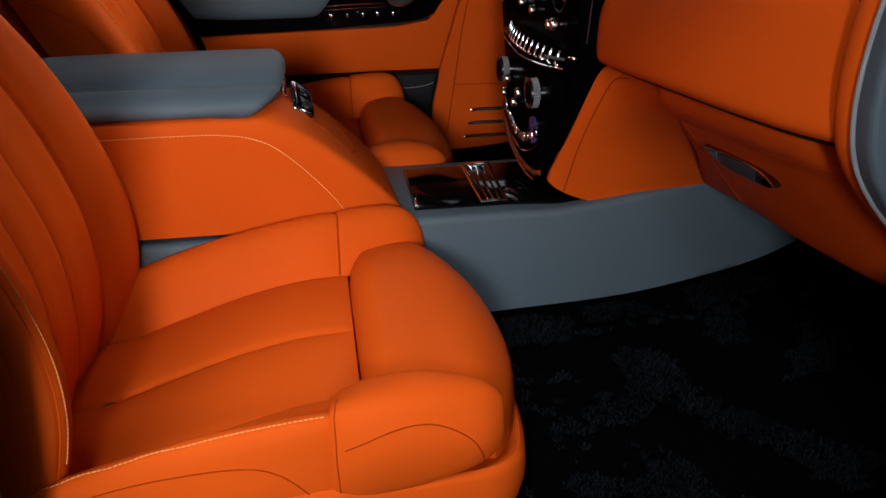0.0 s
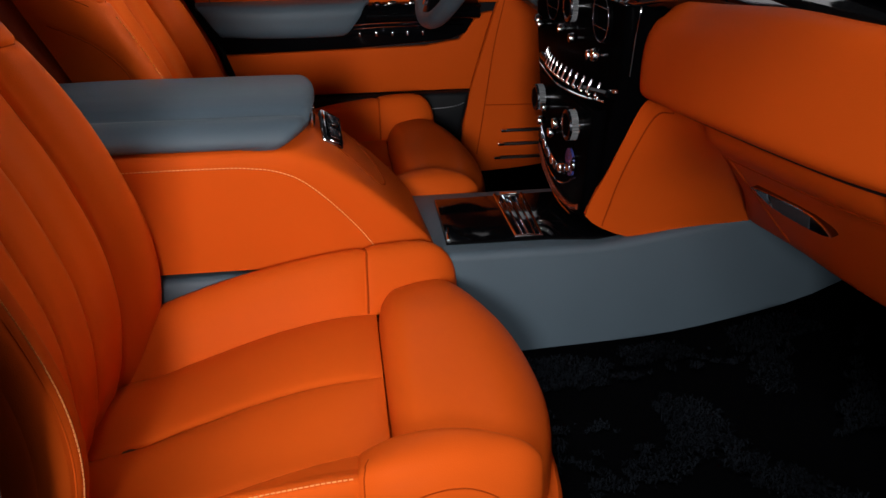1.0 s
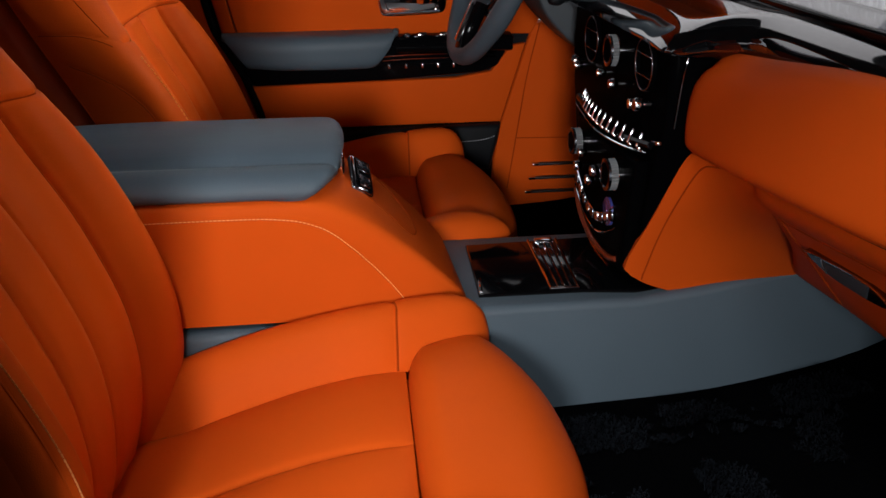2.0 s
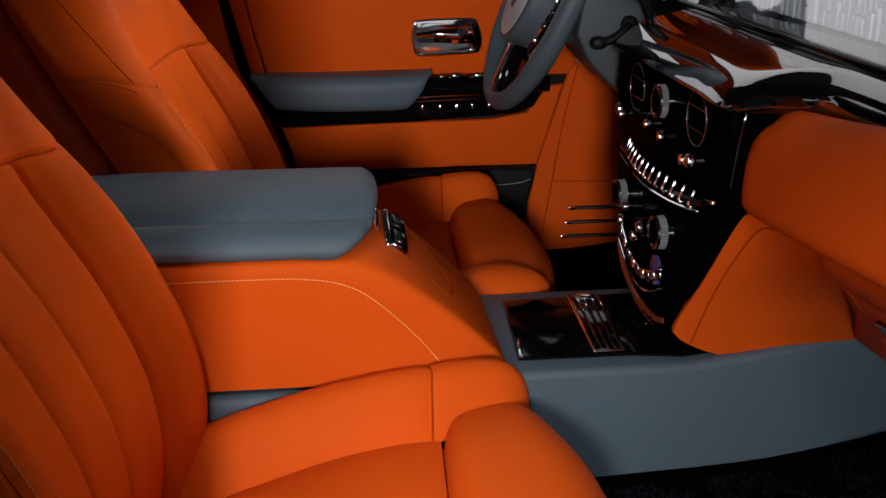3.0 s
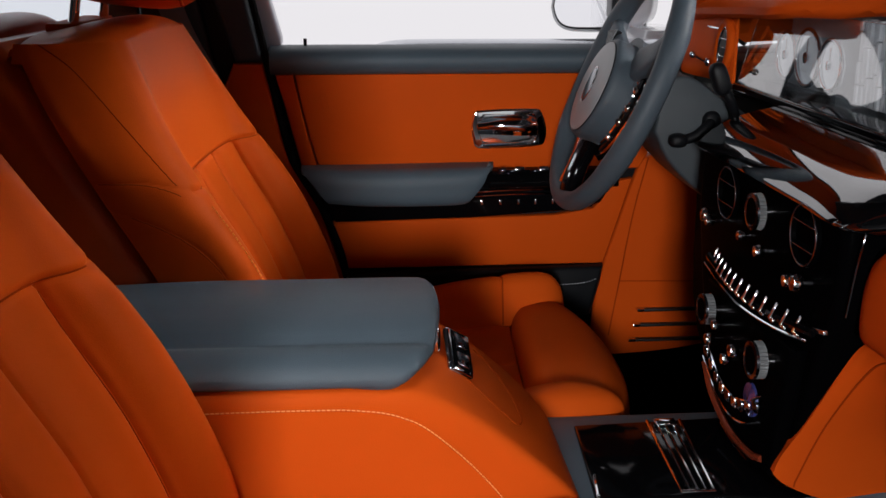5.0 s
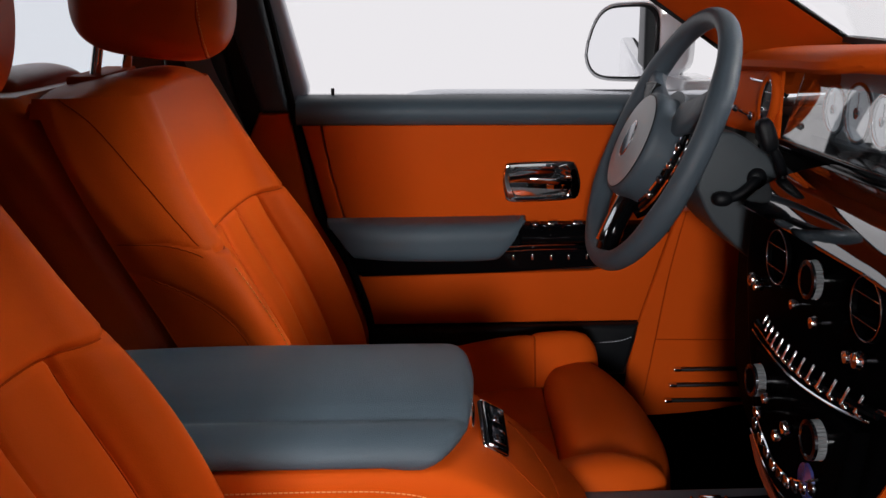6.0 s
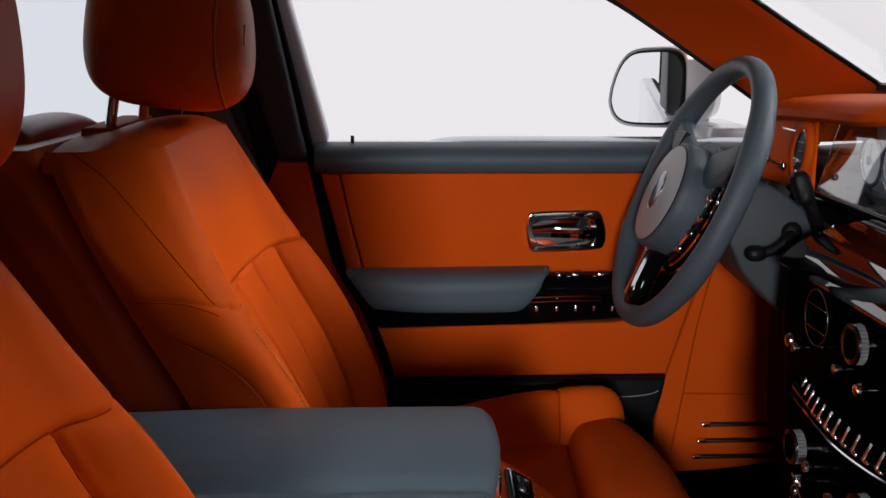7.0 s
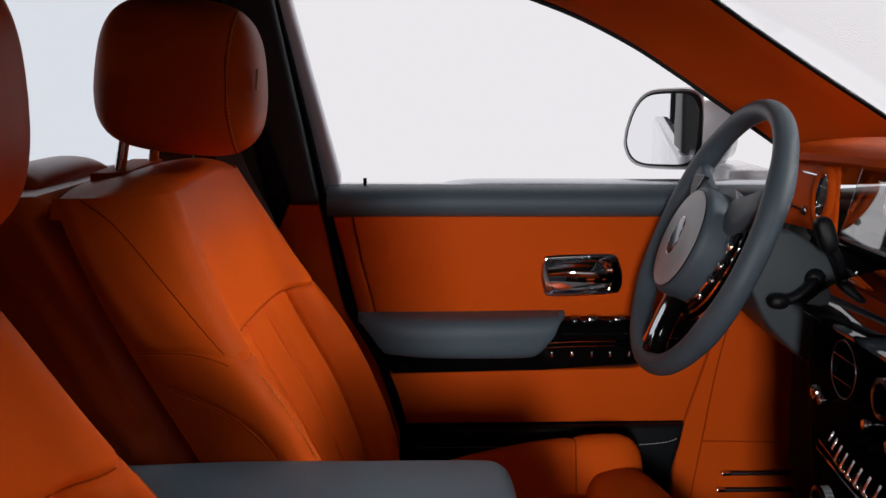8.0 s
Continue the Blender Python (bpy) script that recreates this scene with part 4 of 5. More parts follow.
part("gallery_floor", block((0.425, -0.19, 0.692), (0.11, 1.16, 0.012), 0.003), PIANO, dash)


# Glow added to the dials to brighten the dark gallery.
GLOWDIAL = material("glowing_dial_face", (0.32, 0.33, 0.35), 0.3, mottle=0.05)
lit = GLOWDIAL.node_tree.nodes["Principled BSDF"]
lit.inputs["Emission Color"].default_value = (0.80, 0.84, 0.92, 1)
lit.inputs["Emission Strength"].default_value = 0.20
BAR = material("pale_silk_bars", (0.42, 0.435, 0.47), 0.45, mottle=0.15)


def gauge(y, z, r):
    g = part("gauge", turned([(0.0, 0.002), (r * 0.9, 0.002), (r, 0.0)], (0.455, y, z), back), GLOWDIAL, dash, "round dial with an added glow")
    part("gauge_ring", ring((0.450, y, z), back, r, 0.0035), CHROME, g, "chrome ring")
    part("gauge_hub", turned([(r * 0.22, 0.0), (r * 0.2, 0.006), (0.0, 0.007)], (0.452, y, z), back, 20), CHROME, g)
    part("needle", block((0.449, y, z + r * 0.35), (0.0015, 0.002, r * 0.7), 0), CHROME, g)


gauge(0.372, 0.742, 0.036)
gauge(0.292, 0.745, 0.042)
gauge(0.212, 0.742, 0.036)
rnd = random.Random(3)
for i in range(44):
    y, z = 0.110 - 0.0122 * i, 0.700
    while z < 0.805:
        l = min(rnd.uniform(0.02, 0.05), 0.815 - z)
        part("gallery_bar", block((0.449 - rnd.uniform(0, 0.004), y, z + l / 2), (0.012, 0.0085, l - 0.0015), 0.0012, 1), BAR, dash)
        z += l
glass = part("gallery_glass", slab([(0.374, 0.690), (0.378, 0.690), (0.412, 0.815), (0.408, 0.815)], "y", -0.76, 0.388, 0.0), DISPLAYGLASS, dash, "clear gallery glass")
glass.visible_shadow = False
brow = []
for y, o in ((-0.79, 0.03), (-0.5, 0.0), (-0.1, 0.0), (0.04, 0.0), (0.10, 0.0), (0.17, 0.0), (0.3, 0.0), (0.46, 0.0), (0.545, 0.004), (0.59, 0.016), (0.605, 0.04)):
    o -= 0.055 * min(0.45, max(0, 0.5 - y))
    e = max(0, o) + 0.10 * ease((0.16 - y) / 0.12)
    brow.append([(0.47, y, 0.800 - o), (0.366 + e, y, 0.793 - o), (0.350 + e, y, 0.796 - o), (0.344 + e, y, 0.804 - o), (0.352 + e, y, 0.816 - o), (0.385 + e, y, 0.826 - o), (0.50, y, 0.832 - o), (0.72, y, 0.815 - o)])
part("dash_brow", loft(brow, 50, 60, back=0.02), ORANGE_FINE, dash, "orange leather brow")
part("brow_top", loft([[(0.55, y, 0.842), (0.66, y, 0.835), (0.95, y, 0.78)] for y in (-0.79, -0.2, 0.3, 0.66)], 20, 20, back=0.01), BLACKPLASTIC, dash, "black dash top")
# outer housing with a round vent, on the driver's side
rails = [[(x + 0.22 * (z0 - 0.75) * ease((y - 0.42) / 0.12), y, z0) for x, y in ((0.374, 0.402), (0.371, 0.42), (0.368, 0.46), (0.365, 0.50), (0.361, 0.55), (0.361, 0.592), (0.376, 0.612), (0.42, 0.620))] for z0 in (0.694, 0.73, 0.755, 0.78, 0.802)]
part("outer_housing", loft(rails[::-1], 60, 24, bulge=0.004, sharp=8, back=0.005), ORANGE_FINE, dash, "orange leather vent housing")
def oval(ry, rz, x):
    return [(x, 0.428 + ry * math.cos(t) - 0.25 * rz * math.sin(t), 0.750 + rz * math.sin(t)) for t in [2 * math.pi * i / 48 for i in range(48)]]


v = part("outer_vent", slab([p[1:] for p in oval(0.020, 0.032, 0)], "x", 0.3635, 0.372, 0.002), BLACKPLASTIC, dash, "oval air vent")
part("vent_ring", tube(oval(0.020, 0.032, 0.363), 0.0020, 8, True), CHROME, v, "chrome ring")
part("vent_bezel", tube(oval(0.028, 0.040, 0.3655), 0.0075, 10, True), ORANGE_FINE, v, "orange leather bezel")
for k in (-0.014, 0.0, 0.014):
    part("louvre", block((0.3625, 0.428 - 0.25 * k, 0.750 + k), (0.002, 0.030, 0.0015), 0.0004, 1), CHROME, v)
part("housing_slot", block((0.366, 0.480, 0.778), (0.008, 0.06, 0.004), 0.001, 2), CHROME, dash)
p = part("vent_pull", tube([(0.362, 0.477, 0.7205), (0.345, 0.473, 0.7265), (0.330, 0.470, 0.7335)], 0.0026, 10, n=10), CHROME, dash, "chrome vent pull")
part("pull_tip", pillow((0.328, 0.470, 0.7345), (0.006, 0.006, 0.006), (2, 2), 16, 10), CHROME, p)
part("pull_root", pillow((0.356, 0.475, 0.7215), (0.007, 0.007, 0.008), (2, 2), 16, 10), CHROME, p)
part("lower_dash_driver", loft([[(0.45, 0.20, z), (0.415 + o, 0.24, z), (0.41 + o, 0.4, z), (0.41 + o, 0.6, z), (0.43 + o, 0.70, z)] for z, o in ((0.38, 0.06), (0.46, 0.03), (0.56, 0.0), (0.65, 0.0), (0.70, 0.02))][::-1], 40, 20, back=0.03), RUBBER, dash, "black lower dash")

part("dash_end", slab([(0.43, 0.47), (0.43, 0.600), (0.360, 0.640), (0.362, 0.665), (0.385, 0.722), (0.63, 0.735), (0.63, 0.47)], "y", 0.585, 0.712, 0.006), BLACKPLASTIC, dash, "black dash end")
part("shelf_bracket", slab([(0.372, 0.686), (0.432, 0.666), (0.411, 0.630), (0.404, 0.634), (0.421, 0.662), (0.373, 0.678)], "y", 0.392, 0.402, 0.0015, 2), CHROME, dash, "chrome bracket at the end of the shelf")
part("dash_filler", block((0.475, 0.505, 0.695), (0.14, 0.21, 0.06), 0.008), BLACKPLASTIC, dash)
part("knee_panel", slab([(0.10, 0.20), (0.40, 0.22), (0.455, 0.25), (0.495, 0.31), (0.508, 0.38), (0.512, 0.505), (0.10, 0.505)], "x", 0.362, 0.41, 0.012, 4), RUBBER, dash, "black knee panel")

# ---- steering wheel and column ----
A = radians(23.5)
NORMAL, TOP = Vector((-math.cos(A), 0, math.sin(A))), Vector((math.sin(A), 0, math.cos(A)))
HUB = Vector((0.183, 0.390, 0.695))
wheel = thing("steering_wheel", "charcoal grey leather steering wheel with chrome-trimmed spokes", "steering wheel", at=tuple(HUB))
SIDE = Vector((0, 1, 0))


def on_wheel(a, b, h=0.0):
    return HUB + SIDE * a + TOP * b + NORMAL * h


def rim_mesh(r, tube_r, n=120, sides=18):
    verts, faces = [], []
    for i in range(n):
        t = 2 * math.pi * i / n
        d = SIDE * math.cos(t) + TOP * math.sin(t)
        fat = tube_r * (1 + 0.10 * math.exp(-(math.cos(t) ** 2 - 0.75) ** 2 * 30))
        for k in range(sides):
            s = 2 * math.pi * k / sides
            verts.append(HUB + d * (r + fat * 0.95 * math.cos(s)) + NORMAL * (fat * 1.1 * math.sin(s)))
    for i in range(n):
        j = (i + 1) % n
        for k in range(sides):
            l = (k + 1) % sides
            faces.append((i * sides + k, j * sides + k, j * sides + l, i * sides + l))
    return verts, faces


part("rim", rim_mesh(0.199, 0.0158), WHEELGREY, wheel)
def wheel_plate(outline, h0, h1, bevel, n=56):
    verts, faces = slab(outline, "x", 0.0, h1 - h0, bevel, 4, n)
    return [on_wheel(v[1], v[2], h0 + v[0]) for v in verts], faces


half = [(0.0, 0.066), (0.06, 0.066), (0.108, 0.058), (0.120, 0.036), (0.104, -0.004), (0.082, -0.050), (0.048, -0.088)]
part("hub_body", wheel_plate(half + [(0.0, -0.100)] + [(-p, q) for p, q in half[:0:-1]], -0.034, -0.012, 0.008), WHEELGREY, wheel)
HC = on_wheel(0.0, -0.017)
part("hub_drum", turned([(0.081, -0.030), (0.083, -0.010), (0.083, 0.022), (0.0822, 0.028), (0.0795, 0.0335), (0.0765, 0.0355), (0.0, 0.036)], HC, NORMAL, 72), WHEELGREY, wheel, "grey leather hub")
part("hub_back", turned([(0.0, -0.05), (0.055, -0.05), (0.075, -0.02), (0.080, 0.0)], HUB, NORMAL, 56), WHEELGREY, wheel)
for s in (1, -1):
    arc = [math.radians(t) for t in (22, 8, -8, -24, -40, -56, -74)]
    band = [[on_wheel(s * r * math.cos(t), r * math.sin(t) - 0.004, h) for t in arc] for r, h in ((0.082, -0.016), (0.094, -0.004), (0.110, -0.004), (0.120, -0.016))]
    c = part("control_band", loft(band, 40, 16, back=0.008), PIANO, wheel, "piano black control band")
    for r in (0.090, 0.113):
        part("band_trim", tube([on_wheel(s * r * math.cos(t), r * math.sin(t) - 0.004, -0.005 if r < 0.1 else -0.009) for t in arc], 0.0026, 8, n=30), CHROME, c)
    for i, t in enumerate((8, -8, -22, -40)):
        t = math.radians(t)
        part("control_button", pillow(on_wheel(s * 0.102 * math.cos(t), 0.102 * math.sin(t) - 0.010, -0.001), (0.0055, 0.0095 - 0.001 * i, 0.0062), (2.6, 2.4), 14, 8), CHROME if i != 2 else DARKCHROME, c)
part("hub_pad", turned([(0.0745, 0.034), (0.0740, 0.0372), (0.072, 0.0380), (0.045, 0.0388), (0.0, 0.0392)], HC, NORMAL, 72), LITPADGREY, wheel, "hub pad, pale grey painting its lit face")
part("hub_ring", ring(HC + NORMAL * 0.0362, NORMAL, 0.0753, 0.0009), SOFTBLACK, wheel)
oval_rim = [on_wheel(0.010 + 0.019 * math.cos(2 * math.pi * i / 40), -0.016 + 0.029 * math.sin(2 * math.pi * i / 40), 0.0395) for i in range(40)]
b = part("badge", wheel_plate([(0.010 + 0.0185 * math.cos(2 * math.pi * i / 40), -0.016 + 0.0285 * math.sin(2 * math.pi * i / 40)) for i in range(40)], 0.036, 0.0408, 0.0015, 0), DARKCHROME, wheel, "oval dark chrome badge")
part("badge_rim", tube(oval_rim, 0.0009, 6, True), CHROME, b)
for s in (1, -1):
    sp = part("spoke", loft([[on_wheel(s * 0.060, k * 0.028 + 0.040, h), on_wheel(s * 0.110, k * 0.027 + 0.055, h), on_wheel(s * 0.146, k * 0.024 + 0.072, h), on_wheel(s * 0.174, k * 0.026 + 0.086, h - 0.006)] for k, h in ((1, -0.004), (0.85, 0.009), (0, 0.012), (-0.85, 0.009), (-1, -0.004), (-0.6, -0.014), (0.6, -0.014), (1, -0.004))], 30, 36), WHEELGREY, wheel)
    if s > 0:
        slot = [(0.096, 0.080), (0.104, 0.040), (0.146, 0.074)]
        part("spoke_slot", wheel_plate(slot, 0.004, 0.0150, 0.002, 0), SOFTBLACK, sp, "dark triangular slot")
        part("slot_trim", tube([on_wheel(*p, 0.0145) for p in slot], 0.0013, 6, True), LITPADGREY, sp)
sp = part("spoke", loft([[on_wheel(k * 0.030, -0.066, h), on_wheel(k * 0.022, -0.11, h), on_wheel(k * 0.020, -0.15, h), on_wheel(k * 0.030, -0.192, h - 0.004)] for k, h in ((1, 0.0), (0.8, 0.012), (0, 0.016), (-0.8, 0.012), (-1, 0.0), (-0.6, -0.012), (0.6, -0.012), (1, 0.0))], 24, 30), PIANO, wheel, "piano black lower spoke")
part("spoke_trim", loft([[on_wheel(k * 0.019, -0.088, h), on_wheel(k * 0.014, -0.12, h), on_wheel(k * 0.014, -0.155, h), on_wheel(k * 0.018, -0.176, h)] for k, h in ((1, 0.014), (0, 0.0195), (-1, 0.014))], 20, 10, back=0.004), CHROME, sp, "chrome insert")
part("hub_chrome", tube([on_wheel(0.086 * math.cos(t), 0.086 * math.sin(t) - 0.017, -0.004) for t in [math.pi * (1.05 + 0.9 * i / 20) for i in range(21)]], 0.0035, 8), CHROME, wheel, "chrome hub edge")

column = thing("steering_column", "slate grey steering column shroud with two black stalks", "steering column", at=(0.3, 0.39, 0.55))
part("shroud", slab([(0.222, 0.635), (0.245, 0.590), (0.29, 0.545), (0.335, 0.512), (0.385, 0.488), (0.414, 0.51), (0.420, 0.58), (0.400, 0.63), (0.358, 0.664), (0.312, 0.694), (0.27, 0.718), (0.236, 0.706)], "y", 0.300, 0.478, 0.005, 3, n=40), COLUMNGREY, column)
part("collar", turned([(0.056, -0.030), (0.066, -0.042), (0.068, -0.060), (0.058, -0.085)], HUB, NORMAL, 40), COLUMNGREY, column)
st = part("crank_stalk", tube([(0.312, 0.312, 0.650), (0.307, 0.296, 0.649), (0.299, 0.286, 0.645), (0.286, 0.283, 0.634), (0.275, 0.283, 0.628), (0.258, 0.283, 0.624)], 0.0078, 14, n=30), SOFTBLACK, column, "black cranked stalk")
part("stalk_knob", pillow((0.254, 0.283, 0.624), (0.015, 0.012, 0.011), (2.4, 2.4), 24, 14), SOFTBLACK, st)
part("stalk_root", pillow((0.309, 0.301, 0.650), (0.015, 0.012, 0.016), (2.2, 2.2), 24, 14), SOFTBLACK, st)
st = part("selector_stalk", tube([(0.345, 0.33, 0.605), (0.348, 0.290, 0.635), (0.330, 0.268, 0.675), (0.312, 0.262, 0.705)], 0.0075, 14, n=24), SOFTBLACK, column, "black selector stalk")
part("stalk_knob", pillow((0.304, 0.261, 0.719), (0.013, 0.013, 0.025), (3, 3), 24, 14, pose(0, 0, 0, 0, -20, 0)), SOFTBLACK, st)

# ---- driver's door ----
door = thing("door_front", "closed driver door with orange panels, slate armrest and lacquered switches", "car door", kind="structure", at=(0.0, 0.72, 0.1))
part("door_core", slab([(-0.262, 0.10), (-0.253, 0.29), (-0.292, 0.417), (-0.347, 0.515), (-0.370, 0.611), (-0.392, 0.715), (0.46, 0.715), (0.36, 0.60), (0.28, 0.40), (0.25, 0.10)], "y", 0.722, 0.80, 0.006), SOFTBLACK, door)
part("upper_panel", slab([(-0.304, 0.500), (-0.330, 0.60), (-0.345, 0.679), (0.42, 0.679), (0.33, 0.53), (0.31, 0.495)], "y", 0.703, 0.73, 0.004), ORANGE_FINE, door, "orange leather panel")
part("rear_panel", slab([(-0.335, 0.500), (-0.362, 0.611), (-0.380, 0.679), (-0.3475, 0.679), (-0.3325, 0.60), (-0.3065, 0.500)], "y", 0.700, 0.73, 0.003), ORANGE_FINE, door, "orange leather edge panel")
part("belt_roll", loft([[(x, y, z) for x in (-0.388, -0.2, 0.1, 0.47)] for y, z in ((0.712, 0.678), (0.690, 0.682), (0.676, 0.696), (0.676, 0.712), (0.690, 0.724), (0.715, 0.729), (0.755, 0.729))], 40, 30), SLATE, door, "slate leather sill roll")
part("armrest", loft([[(-0.338, 0.702, 0.510), (-0.2, 0.702, 0.510), (0.0, 0.702, 0.512), (0.026, 0.702, 0.512)],
                      [(-0.336, 0.665, 0.509), (-0.2, 0.652, 0.509), (0.0, 0.655, 0.511), (0.021, 0.668, 0.511)],
                      [(-0.328, 0.652, 0.498), (-0.2, 0.634, 0.499), (-0.01, 0.638, 0.501), (0.012, 0.655, 0.500)],
                      [(-0.312, 0.648, 0.478), (-0.2, 0.630, 0.476), (-0.02, 0.634, 0.478), (0.000, 0.652, 0.480)],
                      [(-0.290, 0.655, 0.447), (-0.2, 0.642, 0.443), (-0.045, 0.644, 0.443), (-0.022, 0.658, 0.450)],
                      [(-0.278, 0.70, 0.436), (-0.2, 0.70, 0.433), (-0.05, 0.70, 0.433), (-0.030, 0.70, 0.440)]][::-1], 50, 40, back=0.01), SLATE, door, "slate leather armrest")
part("lacquer_panel", slab([(-0.276, 0.400), (-0.30, 0.435), (-0.31, 0.490), (0.03, 0.500), (0.26, 0.502), (0.272, 0.490), (0.236, 0.432), (0.20, 0.418), (-0.012, 0.405)], "y", 0.688, 0.73, 0.006), PIANO, door, "piano black panel")
part("lacquer_shelf", loft([[(0.016, y, z), (0.1, y, z), (0.2, y, z), (0.262, y, z)] for y, z in ((0.692, 0.503), (0.672, 0.498), (0.660, 0.484), (0.662, 0.470), (0.690, 0.462))], 30, 24), PIANO, door)
for z, r in ((0.460, 0.0022), (0.4515, 0.0016)):
    part("panel_trim", tube([(-0.01, 0.684, z - 0.003), (0.05, 0.684, z), (0.15, 0.684, z + 0.001), (0.23, 0.685, z + 0.001)], r, 8, n=24), CHROME, door, "chrome line")
for x in (0.072, 0.118):
    part("window_switch", block((x, 0.674, 0.5015), (0.020, 0.024, 0.008), 0.0025, 2, pose(0, 0, 0, -24, 0, 0)), CHROME, door, "chrome window switch")
    part("switch_surround", block((x, 0.678, 0.4975), (0.040, 0.032, 0.007), 0.0025, 2, pose(0, 0, 0, -14, 0, 0)), PIANO, door)
part("mirror_switch", pillow((0.042, 0.676, 0.501), (0.010, 0.010, 0.006), (2.4, 2.4), 20, 12), DARKCHROME, door)
for x in (0.004, 0.040, 0.075, 0.108, 0.142):
    part("small_switch", block((x, 0.6865, 0.436), (0.006, 0.004, 0.010), 0.0015, 2), CHROME, door)
part("lower_panel", slab([(-0.266, 0.302), (-0.290, 0.395), (0.15, 0.404), (0.226, 0.416), (0.268, 0.470), (0.300, 0.475), (0.250, 0.304)], "y", 0.706, 0.73, 0.004), ORANGE_FINE, door, "orange leather lower panel")
part("pocket", slab([(-0.258, 0.20), (-0.256, 0.297), (0.0, 0.300), (0.248, 0.303), (0.243, 0.27), (0.225, 0.20)], "y", 0.690, 0.73, 0.010, 4), SOFTBLACK, door, "black leather pocket")
part("pocket_stitching", stitches([(-0.24, 0.6885, 0.263), (0.0, 0.6885, 0.264), (0.15, 0.6885, 0.266), (0.21, 0.6885, 0.270), (0.240, 0.6885, 0.280)], 0.006, 0.004, 0.0007), GREYTHREAD, door, "pale grey thread")
h = part("handle_bezel", slab([(-0.012, 0.545), (-0.018, 0.575), (-0.014, 0.606), (0.0, 0.612), (0.06, 0.6145), (0.108, 0.614), (0.118, 0.606), (0.127, 0.575), (0.124, 0.550), (0.112, 0.5425), (0.06, 0.539), (0.0, 0.538)], "y", 0.6935, 0.712, 0.005, 4, n=48), CHROME, door, "chrome handle bezel")
bowl = []
for k in range(9):
    v = -1 + 2 * k / 8
    reach = 0.056 * (1 - 0.12 * v * v)
    bowl.append([(0.053 + reach * u, 0.6925 + 0.016 * (1 - v * v) * (1 - u ** 4), 0.577 + 0.0275 * v) for u in (-1, -0.85, -0.6, -0.3, 0, 0.3, 0.6, 0.85, 1)])
part("handle_cup", loft(bowl, 40, 30), MIRROR, h, "hollow chrome cup")
part("lever", loft([[(-0.006, 0.692, 0.590), (0.03, 0.684, 0.598), (0.08, 0.680, 0.600), (0.100, 0.684, 0.596)], [(-0.006, 0.684, 0.580), (0.03, 0.672, 0.585), (0.08, 0.668, 0.584), (0.104, 0.676, 0.582)], [(-0.004, 0.690, 0.570), (0.03, 0.684, 0.570), (0.08, 0.680, 0.568), (0.104, 0.686, 0.568)]], 30, 16, back=0.004), CHROME, h, "chrome lever")
trim = [[(x, 0.770 + 0.014 * p, 0.7275 + 0.009 * g * q) for x, g in ((-0.19, 0.05), (-0.175, 0.5), (-0.15, 0.85), (-0.10, 1.0), (0.1, 1.0), (0.3, 0.95), (0.5, 0.9))] for p, q in ((1, 0.0), (-1.3, 0.0), (-1.2, 0.2), (-0.8, 0.45), (-0.2, 0.75), (0.5, 0.95), (1, 1.0))]
part("window_trim", loft(trim, 60, 40), SATINMETAL, door, "chrome window trim")
part("outer_sill", block((0.03, 0.825, 0.708), (0.94, 0.05, 0.03), 0.008), PAINT, door, "silver-white outer sill")
part("lock_pin", tube([(-0.325, 0.735, 0.722), (-0.325, 0.735, 0.742)], 0.0032, 10), SOFTBLACK, door, "dark lock pin")
part("emboss_mark", block((-0.292, 0.7025, 0.63), (0.012, 0.0016, 0.035), 0.0006, 2, pose(0, 0, 0, 0, -12, 0)), ORANGE_FINE, door)
kick = thing("kick_panel", "orange leather kick panel beside the pedals", "kick panel", kind="structure", at=(0.35, 0.72, 0.1))
part("panel", slab([(0.228, 0.08), (0.236, 0.217), (0.252, 0.303), (0.304, 0.475), (0.318, 0.515), (0.60, 0.56), (0.72, 0.30), (0.66, 0.08)], "y", 0.709, 0.75, 0.006), ORANGE_FINE, kick)
part("seam", tube([(0.330, 0.7085, 0.515), (0.305, 0.7085, 0.40), (0.285, 0.7085, 0.265), (0.268, 0.7085, 0.15)], 0.0014, 6, n=24), SEAM, kick)
part("seam", tube([(0.285, 0.7085, 0.265), (0.44, 0.7085, 0.262)], 0.0012, 6, n=8), SEAM, kick)
for x, z in ((0.323, 0.206), (0.316, 0.174), (0.308, 0.142)):
    b = part("slat", block((x + 0.085, 0.703, z - 0.001), (0.165, 0.012, 0.006), 0.002, 2), SOFTBLACK, kick, "black slat")
    part("slat_tip", block((x + 0.006, 0.699, z), (0.016, 0.010, 0.007), 0.0025, 2), CHROME, b, "chrome tip")

# ---- pillars, belt, mirror ----
low = [(-0.42, 0.70, 1.135), (-0.25, 0.70, 1.115), (-0.02, 0.70, 1.044), (0.111, 0.70, 0.986), (0.21, 0.70, 0.926), (0.31, 0.70, 0.860), (0.40, 0.70, 0.800), (0.50, 0.70, 0.735)]
mid = [(-0.32, 0.625, 1.165), (-0.15, 0.63, 1.145), (0.07, 0.635, 1.075), (0.20, 0.638, 1.005), (0.31, 0.64, 0.935), (0.41, 0.64, 0.870), (0.49, 0.64, 0.812), (0.58, 0.64, 0.745)]
high = [(-0.20, 0.60, 1.20), (-0.02, 0.60, 1.165), (0.16, 0.60, 1.083), (0.285, 0.60, 1.003), (0.40, 0.60, 0.930), (0.50, 0.60, 0.869), (0.57, 0.60, 0.826), (0.66, 0.60, 0.77)]
